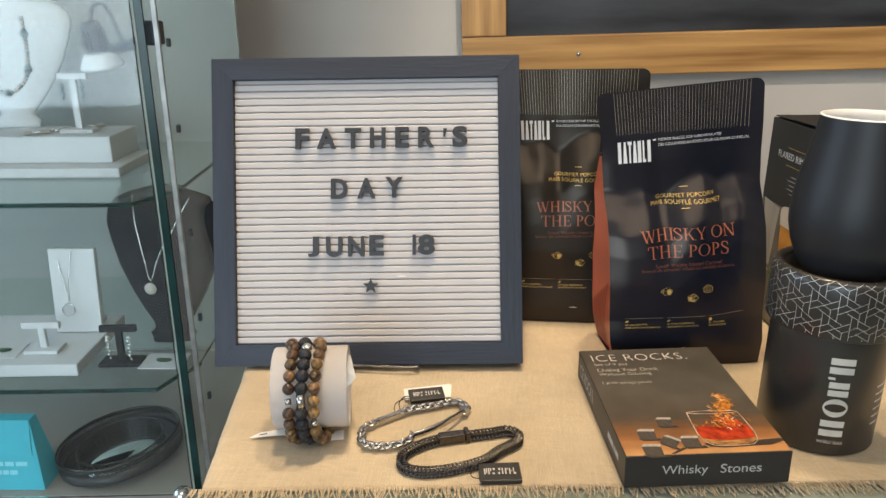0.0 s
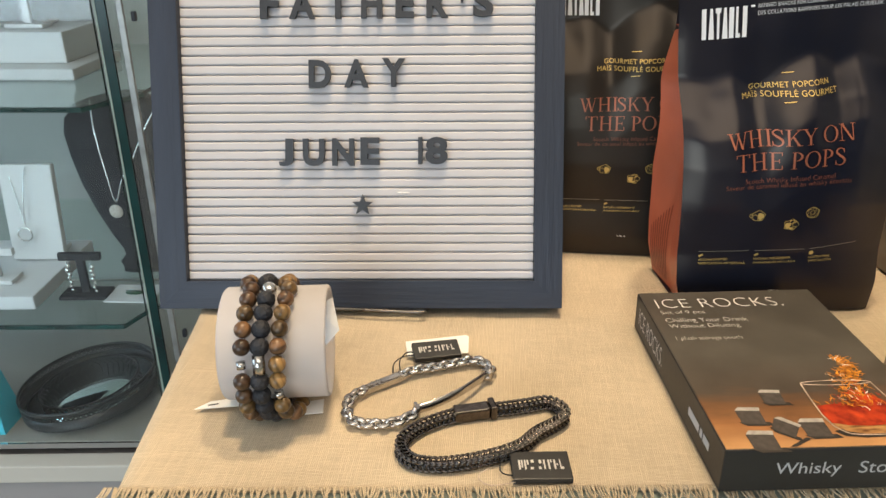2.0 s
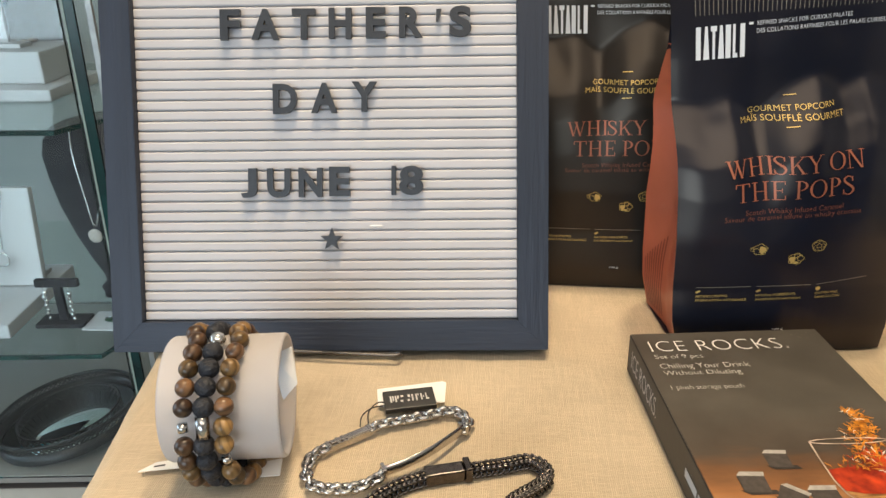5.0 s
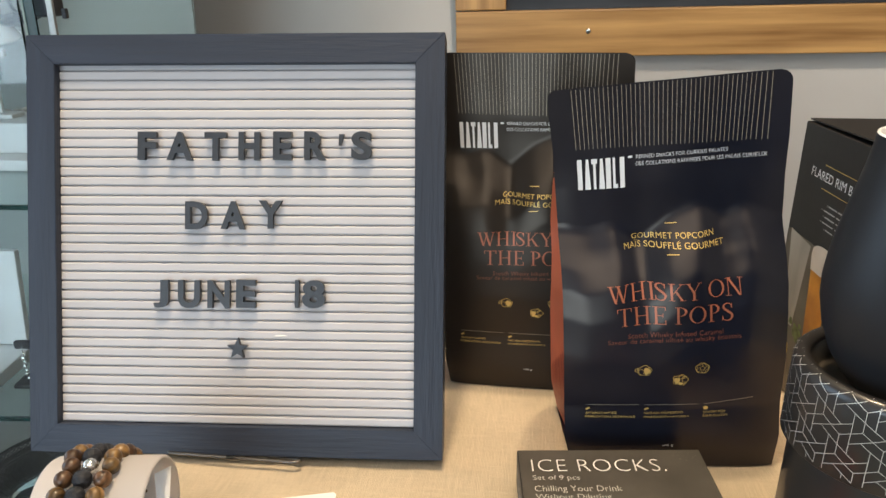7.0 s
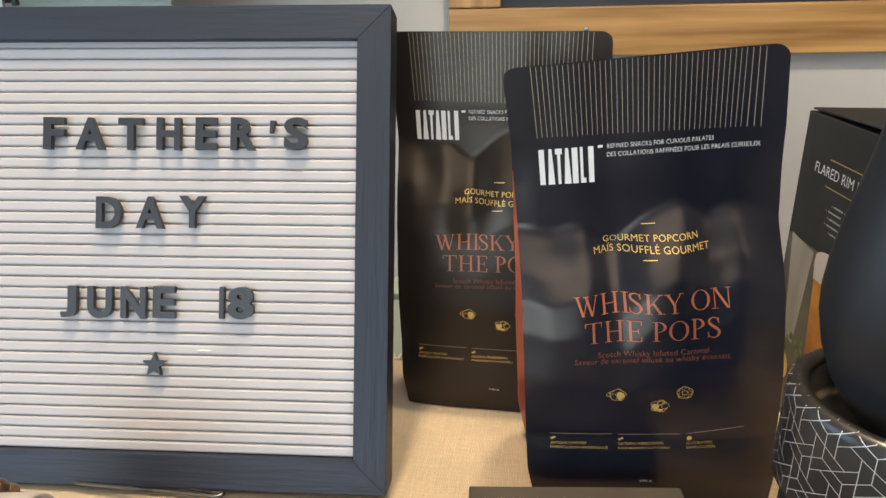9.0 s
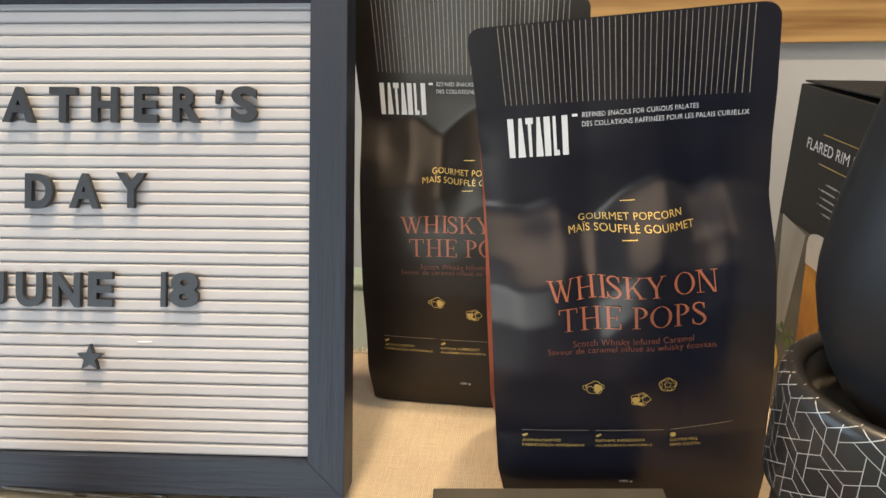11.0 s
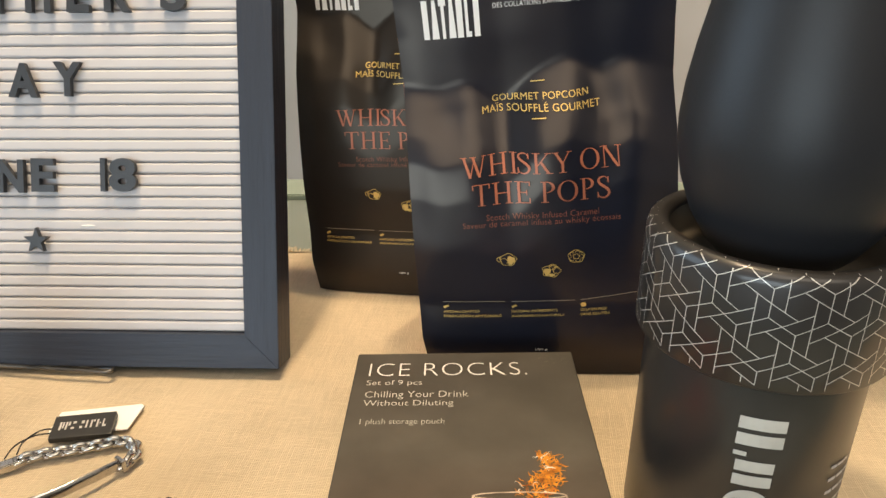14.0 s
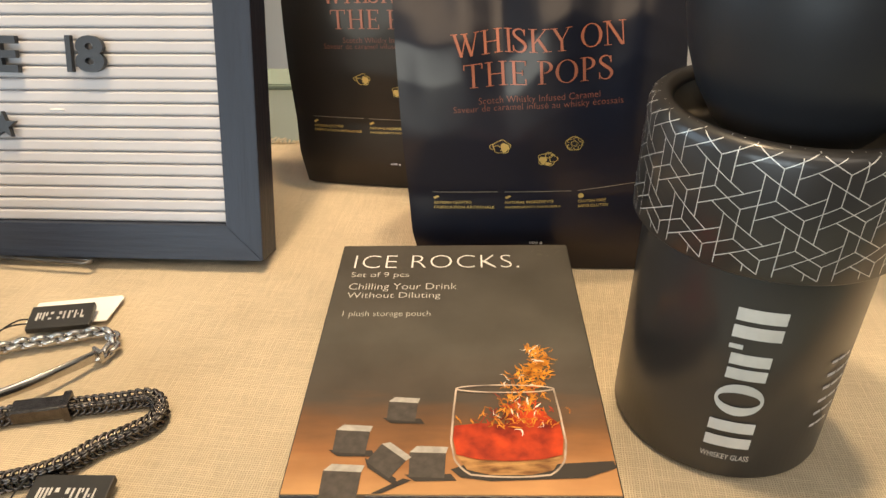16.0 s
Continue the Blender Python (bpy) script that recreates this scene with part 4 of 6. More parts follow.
    for (u0, z0, u1, z1), words in (((-0.809, 0.0426, -0.316, 0.0432), ("ARTISAN CRAFTED", "FABRICATION ARTISANALE")), ((-0.264, 0.0431, 0.238, 0.0434), ("NATURAL INGREDIENTS", "INGR\u00c9DIENTS NATURELS")), ((0.287, 0.0435, 0.750, 0.0472), ("GLUTEN FREE", "SANS GLUTEN"))):
        quads("rule_line", [(0, 0, 1, 1)], M["stripe"], bag, area(u0, z0, u1, z1, 0.00028))
        icon = area(u0, z0 - 0.0040, u0 + 0.045, z0 - 0.0040, 0.0026)
        ring = [icon(0.5 + 0.5 * math.cos(2 * math.pi * i / 12), 0.5 + 0.5 * (1 if words[0][0] == "G" else 0.55 + 0.45 * math.sin(4 * math.pi * i / 12)) * math.sin(2 * math.pi * i / 12)) for i in range(12)]
        part("claim_icon", mesh_of("claim_icon", ring, [tuple(range(12))]), M["gold"], bag)
        k = len(words[1]) / 22
        lettering("claim_text", words[0], M["gold"], bag, area(u0, z0 - 0.0063, u0 + 0.46 * len(words[0]) / 24, z0 - 0.0058, 0.0014))
        lettering("claim_text", words[1], M["gold"], bag, area(u0, z0 - 0.0087, u0 + 0.46 * k, z0 - 0.0082, 0.0014))
    lettering("weight", "100 g", M["white_ink"], bag, area(-0.088, 0.0150, 0.010, 0.0152, 0.0015))
    return bag


popcorn_bag((0.1838, 0.5785, 0), 6.2, 0.0195, 0.0065, M["film"], "navy-black stand-up popcorn pouch with copper lettering and orange side gusset", 0.2250)
popcorn_bag((0.1003, 0.6575, 0), -0.5, 0.0110, 0.001, M["film_warmlit"], "black stand-up popcorn pouch behind another, beside the letter board", 0.2305, 0.985, 0.020)

# ---- whisky stones box ----
BL, BW, BH = 0.1430, 0.1030, 0.0225
WB = pose(0.1500, 0.4845, 0.0013, 0, -1.4, 5.5)
wbox = empty("whisky_stones_box", WB, label="charcoal carton of whisky stones with a printed glass and cubes", category="gift box")
part("carton", box(BW, BL, BH, (0, 0, BH / 2), 0.0006), M["carton"], wbox)
part("cover", box(BW - 0.0012, BL - 0.0012, 0.0004, (0, 0, 0)), M["cover"], wbox, "printed cover, charcoal fading to warm wood", m=pose(0, 0, BH + 0.0002))
ZT = BH + 0.0006


def lid_at(px, py, dz=0.0):
    """px, py in 0..1 across and down the cover."""
    return ((px - 0.5) * BW, (0.5 - py) * BL, ZT + dz)


def lid_line(x0, y, x1, h):
    return lambda a, b: lid_at(x0 + (x1 - x0) * a, y - h * b)


lettering("title", "ICE ROCKS.", M["pale_ink"], wbox, lid_line(0.068, 0.137, 0.776, 0.072), "thin white title", -0.021, 1.05)
lettering("cover_text", "Set of 9 pcs", M["dim_ink"], wbox, lid_line(0.065, 0.195, 0.309, 0.034), "", -0.008)
lettering("cover_text", "Chilling Your Drink", M["dim_ink"], wbox, lid_line(0.067, 0.263, 0.511, 0.042), "", -0.008)
lettering("cover_text", "Without Diluting", M["dim_ink"], wbox, lid_line(0.067, 0.304, 0.446, 0.036), "", -0.008)
lettering("cover_text", "1 plush storage pouch", M["dim_ink"], wbox, lid_line(0.066, 0.391, 0.410, 0.032), "", -0.010)


def flat_poly(name, pts, material, dz, label=""):
    return part(name, mesh_of(name, [lid_at(x, y, dz) for x, y in pts], [tuple(range(len(pts)))[::-1]]), material, wbox, label)


for cx, cy, s, rot in ((0.338, 0.747, 0.049, 0.04), (0.187, 0.842, 0.054, 0.03), (0.309, 0.900, 0.050, 0.62), (0.429, 0.908, 0.056, 0.0), (0.175, 0.962, 0.058, 0.02)):
    c, sn = math.cos(rot), math.sin(rot)

    def q(x, y):
        return (cx + (x * c - y * sn) * s, cy + (x * sn + y * c) * s * 0.82)
    flat_poly("printed_cube_shadow", [q(-1.2, 0.8), q(1.3, 0.75), q(1.6, 1.15), q(-0.6, 1.2)], M["stone_dark"], 0.00003)
    cube = flat_poly("printed_cube", [q(-1, -0.55), q(1, -0.5), q(0.95, 1), q(-0.95, 0.95)], M["stone"], 0.00006, "printed grey stone cube")
    top = part("printed_cube_top", mesh_of("printed_cube_top", [lid_at(*p, 0.0001) for p in (q(-1, -0.55), q(-0.62, -0.95), q(1.12, -0.90), q(1, -0.5))], [(3, 2, 1, 0)]), M["stone_top"], wbox)
flat_poly("printed_shadow", [(0.27, 0.995), (0.36, 0.955), (0.385, 0.960), (0.30, 0.995)], M["stone_dark"], 0.00003)


def gl(x, y):
    # tumbler in cover units: x -1..1, y 0 rim .. 1 foot
    k = np.interp(y, (0, 0.3, 0.65, 0.85, 0.94, 1.0), (0.92, 0.97, 1.0, 0.93, 0.80, 0.66))
    return (0.678 + 0.178 * k * x, 0.678 + 0.270 * y)


flat_poly("printed_glass_shadow", [(0.50, 0.930), (0.55, 0.915), (0.80, 0.915), (0.99, 0.905), (0.995, 0.925), (0.90, 0.952), (0.62, 0.962), (0.53, 0.952)], M["stone_dark"], 0.00003)
flat_poly("printed_drink", [gl(-0.96, 0.46), gl(-0.5, 0.43), gl(0, 0.44), gl(0.3, 0.30), gl(0.6, 0.25), gl(0.96, 0.44), gl(0.97, 0.6), gl(0.95, 0.78), gl(0.6, 0.83), gl(0, 0.85), gl(-0.6, 0.83), gl(-0.95, 0.78), gl(-0.97, 0.6)], M["red"], 0.00012, "printed red drink")
flat_poly("printed_base", [gl(-0.95, 0.79), gl(-0.6, 0.84), gl(0, 0.86), gl(0.6, 0.84), gl(0.95, 0.79), gl(0.9, 0.94), gl(0.5, 0.99), gl(-0.5, 0.99), gl(-0.9, 0.94)], M["drink_base"], 0.00012)
rr = random.Random(9)
strands = {"amber": [], "red": [], "pale_ink": []}
for k in range(420):
    t = rr.random() ** 1.1
    x = float(np.interp(t, (0, 0.35, 0.6, 0.8, 1), (0.70, 0.735, 0.755, 0.805, 0.785))) + rr.gauss(0, 1) * float(np.interp(t, (0, 0.4, 0.62, 0.78, 1), (0.065, 0.034, 0.036, 0.011, 0.018)))
    y = 0.815 - 0.285 * t
    ang, w, n0 = rr.uniform(-2.4, 0.5) - 0.3, rr.uniform(0.0010, 0.0034), []
    step = rr.uniform(0.005, 0.010)
    for i in range(6):
        wi = w * math.sin(math.pi * (i + 0.6) / 6.2)
        n0 += [lid_at(x - wi * math.sin(ang), y + 0.75 * wi * math.cos(ang), 0.00018 + 0.0000004 * k), lid_at(x + wi * math.sin(ang), y - 0.75 * wi * math.cos(ang), 0.00018 + 0.0000004 * k)]
        x, y, ang = x + step * math.cos(ang), y + 0.75 * step * math.sin(ang), ang + rr.gauss(0, 0.5)
    ink = "pale_ink" if rr.random() < 0.05 else "red" if rr.random() > 0.35 + 1.1 * t else "amber"
    strands[ink].append((n0, [(2 * i, 2 * i + 1, 2 * i + 3, 2 * i + 2) for i in range(5)]))
for ink, lab in (("amber", "printed amber splash"), ("red", "printed red splash"), ("pale_ink", "printed pale glints")):
    part("printed_splash", mesh_of("printed_splash", *merged(strands[ink])), M[ink], wbox, lab, "stuff")


def ribbon(name, pts, w, material, dz, label=""):
    v, f = [], []
    for i, p in enumerate(pts):
        a, b = pts[max(0, i - 1)], pts[min(len(pts) - 1, i + 1)]
        d = Vector((b[0] - a[0], (b[1] - a[1]) * BL / BW)).normalized()
        v += [lid_at(p[0] - d.y * w, p[1] + d.x * w * BW / BL, dz), lid_at(p[0] + d.y * w, p[1] - d.x * w * BW / BL, dz)]
    f = [(2 * i, 2 * i + 1, 2 * i + 3, 2 * i + 2) for i in range(len(pts) - 1)]
    return part(name, mesh_of(name, v, f), material, wbox, label)


ribbon("printed_glass_side", [gl(-1, 0.04 * i) for i in range(25)], 0.0032, M["glassline"], 0.0003)
ribbon("printed_glass_side", [gl(1, 0.04 * i) for i in range(25)], 0.0032, M["glassline"], 0.0003)
ribbon("printed_glass_rim", [(0.678 + 0.163 * math.cos(a), 0.680 + 0.013 * math.sin(a)) for a in [2 * math.pi * i / 40 for i in range(41)]], 0.0028, M["glassline"], 0.0003)
ribbon("printed_glass_foot", [gl(-1, 0.95)] + [(0.678 + 0.118 * x, 0.946 + 0.006 * (1 - x * x)) for x in (-1, -0.6, -0.2, 0.2, 0.6, 1)] + [gl(1, 0.95)], 0.0032, M["glassline"], 0.0003)
rr = random.Random(31)
sc = []
for k in range(46):
    edge = rr.random()
    x, y = (rr.uniform(0.84, 0.985), rr.uniform(0.012, 0.10)) if edge < 0.4 else (rr.uniform(0.955, 0.990), rr.uniform(0.05, 0.62)) if edge < 0.75 else (rr.uniform(0.02, 0.95), rr.uniform(0.01, 0.03))
    a, ln, w = rr.uniform(-0.5, 0.5) + (1.5 if 0.4 <= edge < 0.75 else 0), rr.uniform(0.004, 0.022), rr.uniform(0.0005, 0.0018)
    dx, dy = math.cos(a), math.sin(a)
    sc.append(([lid_at(x + dx * p - dy * q, y + 0.72 * (dy * p + dx * q), 0.00016) for p, q in ((-ln / 2, 0), (0, -w), (ln / 2, 0), (0.2 * ln, w), (-0.2 * ln, 0.7 * w))], [(4, 3, 2, 1, 0)]))
part("scuffs", mesh_of("scuffs", *merged(sc)), M["scuff"], wbox, "pale scuffs along the worn edges", "stuff")
FY = -BL / 2 - 0.0002
lettering("spine_title", "Whisky", M["grey_ink"], wbox, lambda a, b: (-0.0285 + 0.0285 * a, FY, 0.0072 + 0.0080 * b))
lettering("spine_title", "Stones", M["grey_ink"], wbox, lambda a, b: (0.0078 + 0.0255 * a, FY, 0.0088 + 0.0064 * b))
SX = -BW / 2 - 0.0002
lettering("side_title", "ICE ROCKS.", M["grey_ink"], wbox, lambda a, b: (SX, 0.063 - 0.047 * a, 0.0065 + 0.0105 * b), "", -0.008)
quads("maker_bar", [(0, 0.1, 0.52, 0.9), (0.58, 0.1, 0.68, 0.9), (0.73, 0.1, 1, 0.9)], M["grey_ink"], wbox, lambda a, b: (SX, -0.028 - 0.028 * a, 0.0085 + 0.0055 * b), "plain bars of small print")

# ---- tumbler canister and tumbler ----
CX0, CY0 = 0.2506, 0.4892
can = empty("tumbler_canister", pose(CX0, CY0, 0), label="black round gift canister with a silver geometric lid band", category="canister")
RB, RL = 0.0374, 0.0418
part("body_tube", lathe([(0.001, 0.0), (RB - 0.0015, 0.0), (RB, 0.0015), (RB, 0.0850)], 96), M["can"], can)
part("lid_band", lathe([(RB, 0.0842), (RL - 0.0006, 0.0842), (RL, 0.0849), (RL, 0.1195), (RL - 0.0006, 0.1218), (RL - 0.002, 0.1234), (RL - 0.0040, 0.1239), (RL - 0.0062, 0.1232), (RL - 0.0072, 0.1214), (RL - 0.0074, 0.110)], 96), M["can"], can, "black lid band with a rolled rim")
part("inner_tray", lathe([(RL - 0.0075, 0.1205), (RL - 0.0085, 0.1110), (RL - 0.010, 0.1078), (0.024, 0.1068), (0.001, 0.1066)], 72), M["caninner"], can, "grey-brown board insert")


def on_tube(s, z, r):
    """s metres round the tube from the side facing the room."""
    an = radians(-118) + s / r
    if r > RL:
        r = np.interp(z, (0.1195, 0.1218, 0.1234, 0.1239), (RL, RL - 0.0006, RL - 0.0020, RL - 0.0040)) + r - RL
    return (r * math.cos(an), r * math.sin(an), z)


def stroke(p, q, r, w, segs=4):
    v, f = [], []
    d = Vector((q[0] - p[0], q[1] - p[1])).normalized() * w / 2
    for i in range(segs + 1):
        s, z = p[0] + (q[0] - p[0]) * i / segs, p[1] + (q[1] - p[1]) * i / segs
        v += [on_tube(s - d.y, z + d.x, r), on_tube(s + d.y, z - d.x, r)]
    return v, [(2 * i, 2 * i + 1, 2 * i + 3, 2 * i + 2) for i in range(segs)]


lines = []
hx = 0.0162
for row in range(-1, 6):
    for col in range(-9, 10):
        cs, cz = col * hx + (row % 2) * hx / 2, 0.0862 + row * hx * 0.866
        c = [(cs + hx * 0.5774 * math.sin(k * math.pi / 3), cz + hx * 0.5774 * math.cos(k * math.pi / 3)) for k in range(6)]
        segs = [(c[k], c[k + 1]) for k in range(3)]
        for k in range(3):
            # a side of the half-size hexagon, run on into the next cell
            a, d = ((cs + c[k][0]) / 2, (cz + c[k][1]) / 2), (c[k + 1][0] - c[k][0], c[k + 1][1] - c[k][1])
            segs.append((a, (a[0] + 2 * d[0], a[1] + 2 * d[1])))
        for p, q2 in segs:
            lo, hi = 0.0862, 0.1238
            if max(p[1], q2[1]) < lo or min(p[1], q2[1]) > hi:
                continue
            def clip(p, q):
                for bound, sg in ((lo, 1), (hi, -1)):
                    if sg * (p[1] - bound) < 0:
                        t = (bound - p[1]) / (q[1] - p[1])
                        p = (p[0] + t * (q[0] - p[0]), bound)
                return p
            p, q2 = clip(p, q2), clip(q2, p)
            if abs(p[0] - q2[0]) + abs(p[1] - q2[1]) > 0.0006:
                lines.append(stroke(p, q2, RL + 0.00018, 0.00026, 6))
part("foil_pattern", mesh_of("geometric_lines", *merged(lines)), M["silver_ink"], can, "silver foil lines in an interlaced hexagon pattern", "stuff")


def up_side(s0, w, z0, h):
    """Upright print: a runs up the tube, b to its left."""
    return lambda a, b: on_tube(s0 - w * b, z0 + h * a, RB + 0.0002)


place = up_side(0.0200, 0.0145, 0.0152, 0.0575)
quads("brand_mark", [(0.0, 0.0, 0.08, 1), (0.12, 0.0, 0.20, 1)], M["silver_ink"], can, place, "silver block-shaped brand mark")
v, f = [], []
for i in range(32):
    an = 2 * math.pi * i / 32
    for k, q3 in enumerate((1.0, 0.62)):
        v.append(place(0.365 + 0.115 * math.cos(an) * (1.0 if k == 0 else 0.45), 0.5 + 0.52 * math.sin(an) * (1 if k == 0 else 0.86)))
f = [(2 * i, 2 * i + 1, 2 * ((i + 1) % 32) + 1, 2 * ((i + 1) % 32)) for i in range(32)]
part("brand_ring", mesh_of("brand_ring", v, f), M["silver_ink"], can)
quads("brand_mark", [(0.51, 0.08, 0.585, 0.92), (0.61, 0.08, 0.685, 0.92), (0.715, 0.72, 0.745, 1.0), (0.79, 0, 0.87, 1), (0.90, 0.0, 0.98, 1.0)], M["silver_ink"], can, place)
lettering("small_title", "WHISKEY GLASS", M["silver_ink"], can, lambda a, b: on_tube(0.0052 + 0.0158 * a, 0.0096 + 0.0024 * b, RB + 0.0002))
for k, (w, h) in enumerate(((0.010, 0.0012), (0.013, 0.0014), (0.012, 0.0014), (0.014, 0.0013), (0.011, 0.0013), (0.009, 0.0012))):
    quads("small_print_bar", [(0, 0, 0.3, 1), (0.36, 0, 0.72, 1), (0.78, 0, 1, 1)], M["grey_ink"], can, (lambda w, h, k: lambda a, b: on_tube(0.041 + w * a, 0.049 - 0.0055 * k + h * b, RB + 0.0002))(w, h, k))

cupo = empty("tumbler", pose(0.2523, 0.4918, 0.1070), label="matte black stemless tumbler with a white inside, standing in its canister", category="tumbler")
prof = [(0.001, 0.0), (0.014, 0.0), (0.0185, 0.0030), (0.0255, 0.0100), (0.0315, 0.0190), (0.0360, 0.0300), (0.0387, 0.0415), (0.0392, 0.0500), (0.0385, 0.0605), (0.0365, 0.0730), (0.0338, 0.0860), (0.0312, 0.0985), (0.0297, 0.1085), (0.0294, 0.1120)]
prof = [(0.95 * r, z) for r, z in prof]
part("outer_shell", lathe(prof, 96), M["cup"], cupo)
inn = [(0.0279, 0.1120), (0.0276, 0.1126), (0.0270, 0.1128), (0.0264, 0.1124)] + [(r - 0.0024, z) for r, z in prof[::-1][1:-3]] + [(0.001, 0.0075)]
part("lining", lathe(inn, 96), M["cupin"], cupo, "white enamel rim and inside")

# ---- beer glass carton ----
FB = pose(0.2761, 0.7136, 0, 0, 0, -85)
fb = empty("beer_glass_carton", FB, label="black carton for a beer glass with printed glasses and gold lettering", category="carton")
FW, FH, FK = 0.124, 0.1865, 1.30
part("carton", box(FW, 0.085, FH, (FW / 2, 0.0425, FH / 2), 0.0008), M["carton"], fb)
part("lid_flap", box(FW - 0.004, 0.083, 0.0010, (FW / 2, 0.0425, 0), 0.0003), M["carton"], fb, "slightly raised lid flap", m=pose(0, 0, FH + 0.0016, 0, -1.2, 0))


def on_face(x0, z0, w, h):
    return lambda a, b: (FK * (x0 + w * a), -0.0003, z0 + h * b)


quads("printed_scene", [(0, 0, 1, 1)], M["scene_p"], fb, on_face(0.001, 0.001, FW / FK - 0.002, 0.111), "dim printed bar scene")
v = [(0.0150, -0.0005, 0.048), (0.0240, -0.0005, 0.048), (0.0290, -0.0005, 0.110), (0.0050, -0.0005, 0.113)]
part("printed_empty_glass", mesh_of("printed_empty_glass", [(FK * x, y, z) for x, y, z in v], [(0, 1, 2, 3)]), M["pglass"], fb, "printed clear glass")
v = [(0.0385, -0.0005, 0.040), (0.0510, -0.0005, 0.040), (0.0555, -0.0005, 0.099), (0.0330, -0.0005, 0.099)]
part("printed_beer", mesh_of("printed_beer", [(FK * x, y, z) for x, y, z in v], [(0, 1, 2, 3)]), M["beer"], fb, "printed amber beer")
v = [(0.0328, -0.0006, 0.096)] + [(0.0443 + 0.0130 * math.cos(math.pi * (1 - i / 12)), -0.0006, 0.106 + 0.009 * math.sin(math.pi * i / 12) ** 0.6) for i in range(13)] + [(0.0557, -0.0006, 0.096)]
part("printed_foam", mesh_of("printed_foam", [(FK * x, y, z) for x, y, z in v], [tuple(range(len(v)))]), M["foam"], fb, "printed white foam")
v, f = [], []
for k in range(14):
    cx, cz, r = 0.018 + 0.018 * rr.random(), 0.042 + 0.012 * rr.random(), rr.uniform(0.0015, 0.003)
    n = len(v)
    v += [(cx + r * math.cos(i), -0.0006 - 0.00002 * k, cz + r * math.sin(i)) for i in (0, 1.05, 2.1, 3.15, 4.2, 5.25)]
    f.append(tuple(range(n, n + 6)))
part("printed_hops", mesh_of("printed_hops", [(FK * x, y, z) for x, y, z in v], f), M["hop"], fb, "printed green hops", "stuff")
lettering("title", "FLARED RIM BEER", M["white_ink"], fb, on_face(0.0155, 0.1546, 0.0520, 0.0058), "white printed title")
quads("gold_rule", [(0, 0, 0.62, 1), (0.72, 0, 1, 1)], M["gold"], fb, on_face(0.028, 0.1645, 0.056, 0.0005))
quads("gold_rule", [(0, 0, 1, 1)], M["gold"], fb, on_face(0.028, 0.1492, 0.052, 0.0005))
quads("barley_mark", [(0.1, 0.16 * k, 0.45, 0.16 * k + 0.11) for k in range(6)] + [(0.55, 0.16 * k + 0.04, 0.9, 0.16 * k + 0.15) for k in range(6)], M["gold"], fb, on_face(0.0640, 0.1640, 0.005, 0.0105))
for k, w in enumerate((0.030, 0.042, 0.036, 0.040, 0.028)):
    quads("small_print_bar", [(0, 0, 0.02, 1), (0.06, 0, 0.4, 1), (0.45, 0, 1, 1)], M["grey_ink"], fb, on_face(0.049 - 0.4 * w, 0.1405 - 0.0038 * k, 0.8 * w, 0.0009))
stk = [(0.0190 + 0.0075 * math.cos(2 * math.pi * i / 24), -0.0007, 0.0295 + 0.0095 * math.sin(2 * math.pi * i / 24)) for i in range(24)]
part("sticker", mesh_of("sticker", [(FK * x - 0.002, y, z) for x, y, z in stk], [tuple(range(24))]), M["sticker"], fb, "round yellow size sticker")
lettering("sticker_number", "17", M["tag"], fb, lambda a, b: (0.0185 + 0.0075 * a, -0.0009, 0.0275 + 0.0055 * b))

# ---- bead bracelets on a frosted tube ----
TR, TZ = 0.0277, 0.0350
TM = pose(-0.1005, 0.4580, TZ, 0, 0, 8.5)
tubeo = empty("bracelet_stand", TM, label="frosted white acrylic tube used as a bracelet stand", category="display stand")
me = lathe([(TR, -0.0240), (TR, 0.0240), (TR - 0.0006, 0.0250), (TR - 0.0014, 0.0250), (TR - 0.0020, 0.0240), (TR - 0.0020, -0.0240), (TR - 0.0014, -0.0250), (TR - 0.0006, -0.0250)], 72, True)
part("tube", me, M["frost"], tubeo, m=pose(0, 0, 0, 0, 90, 0))
BR = 0.0040


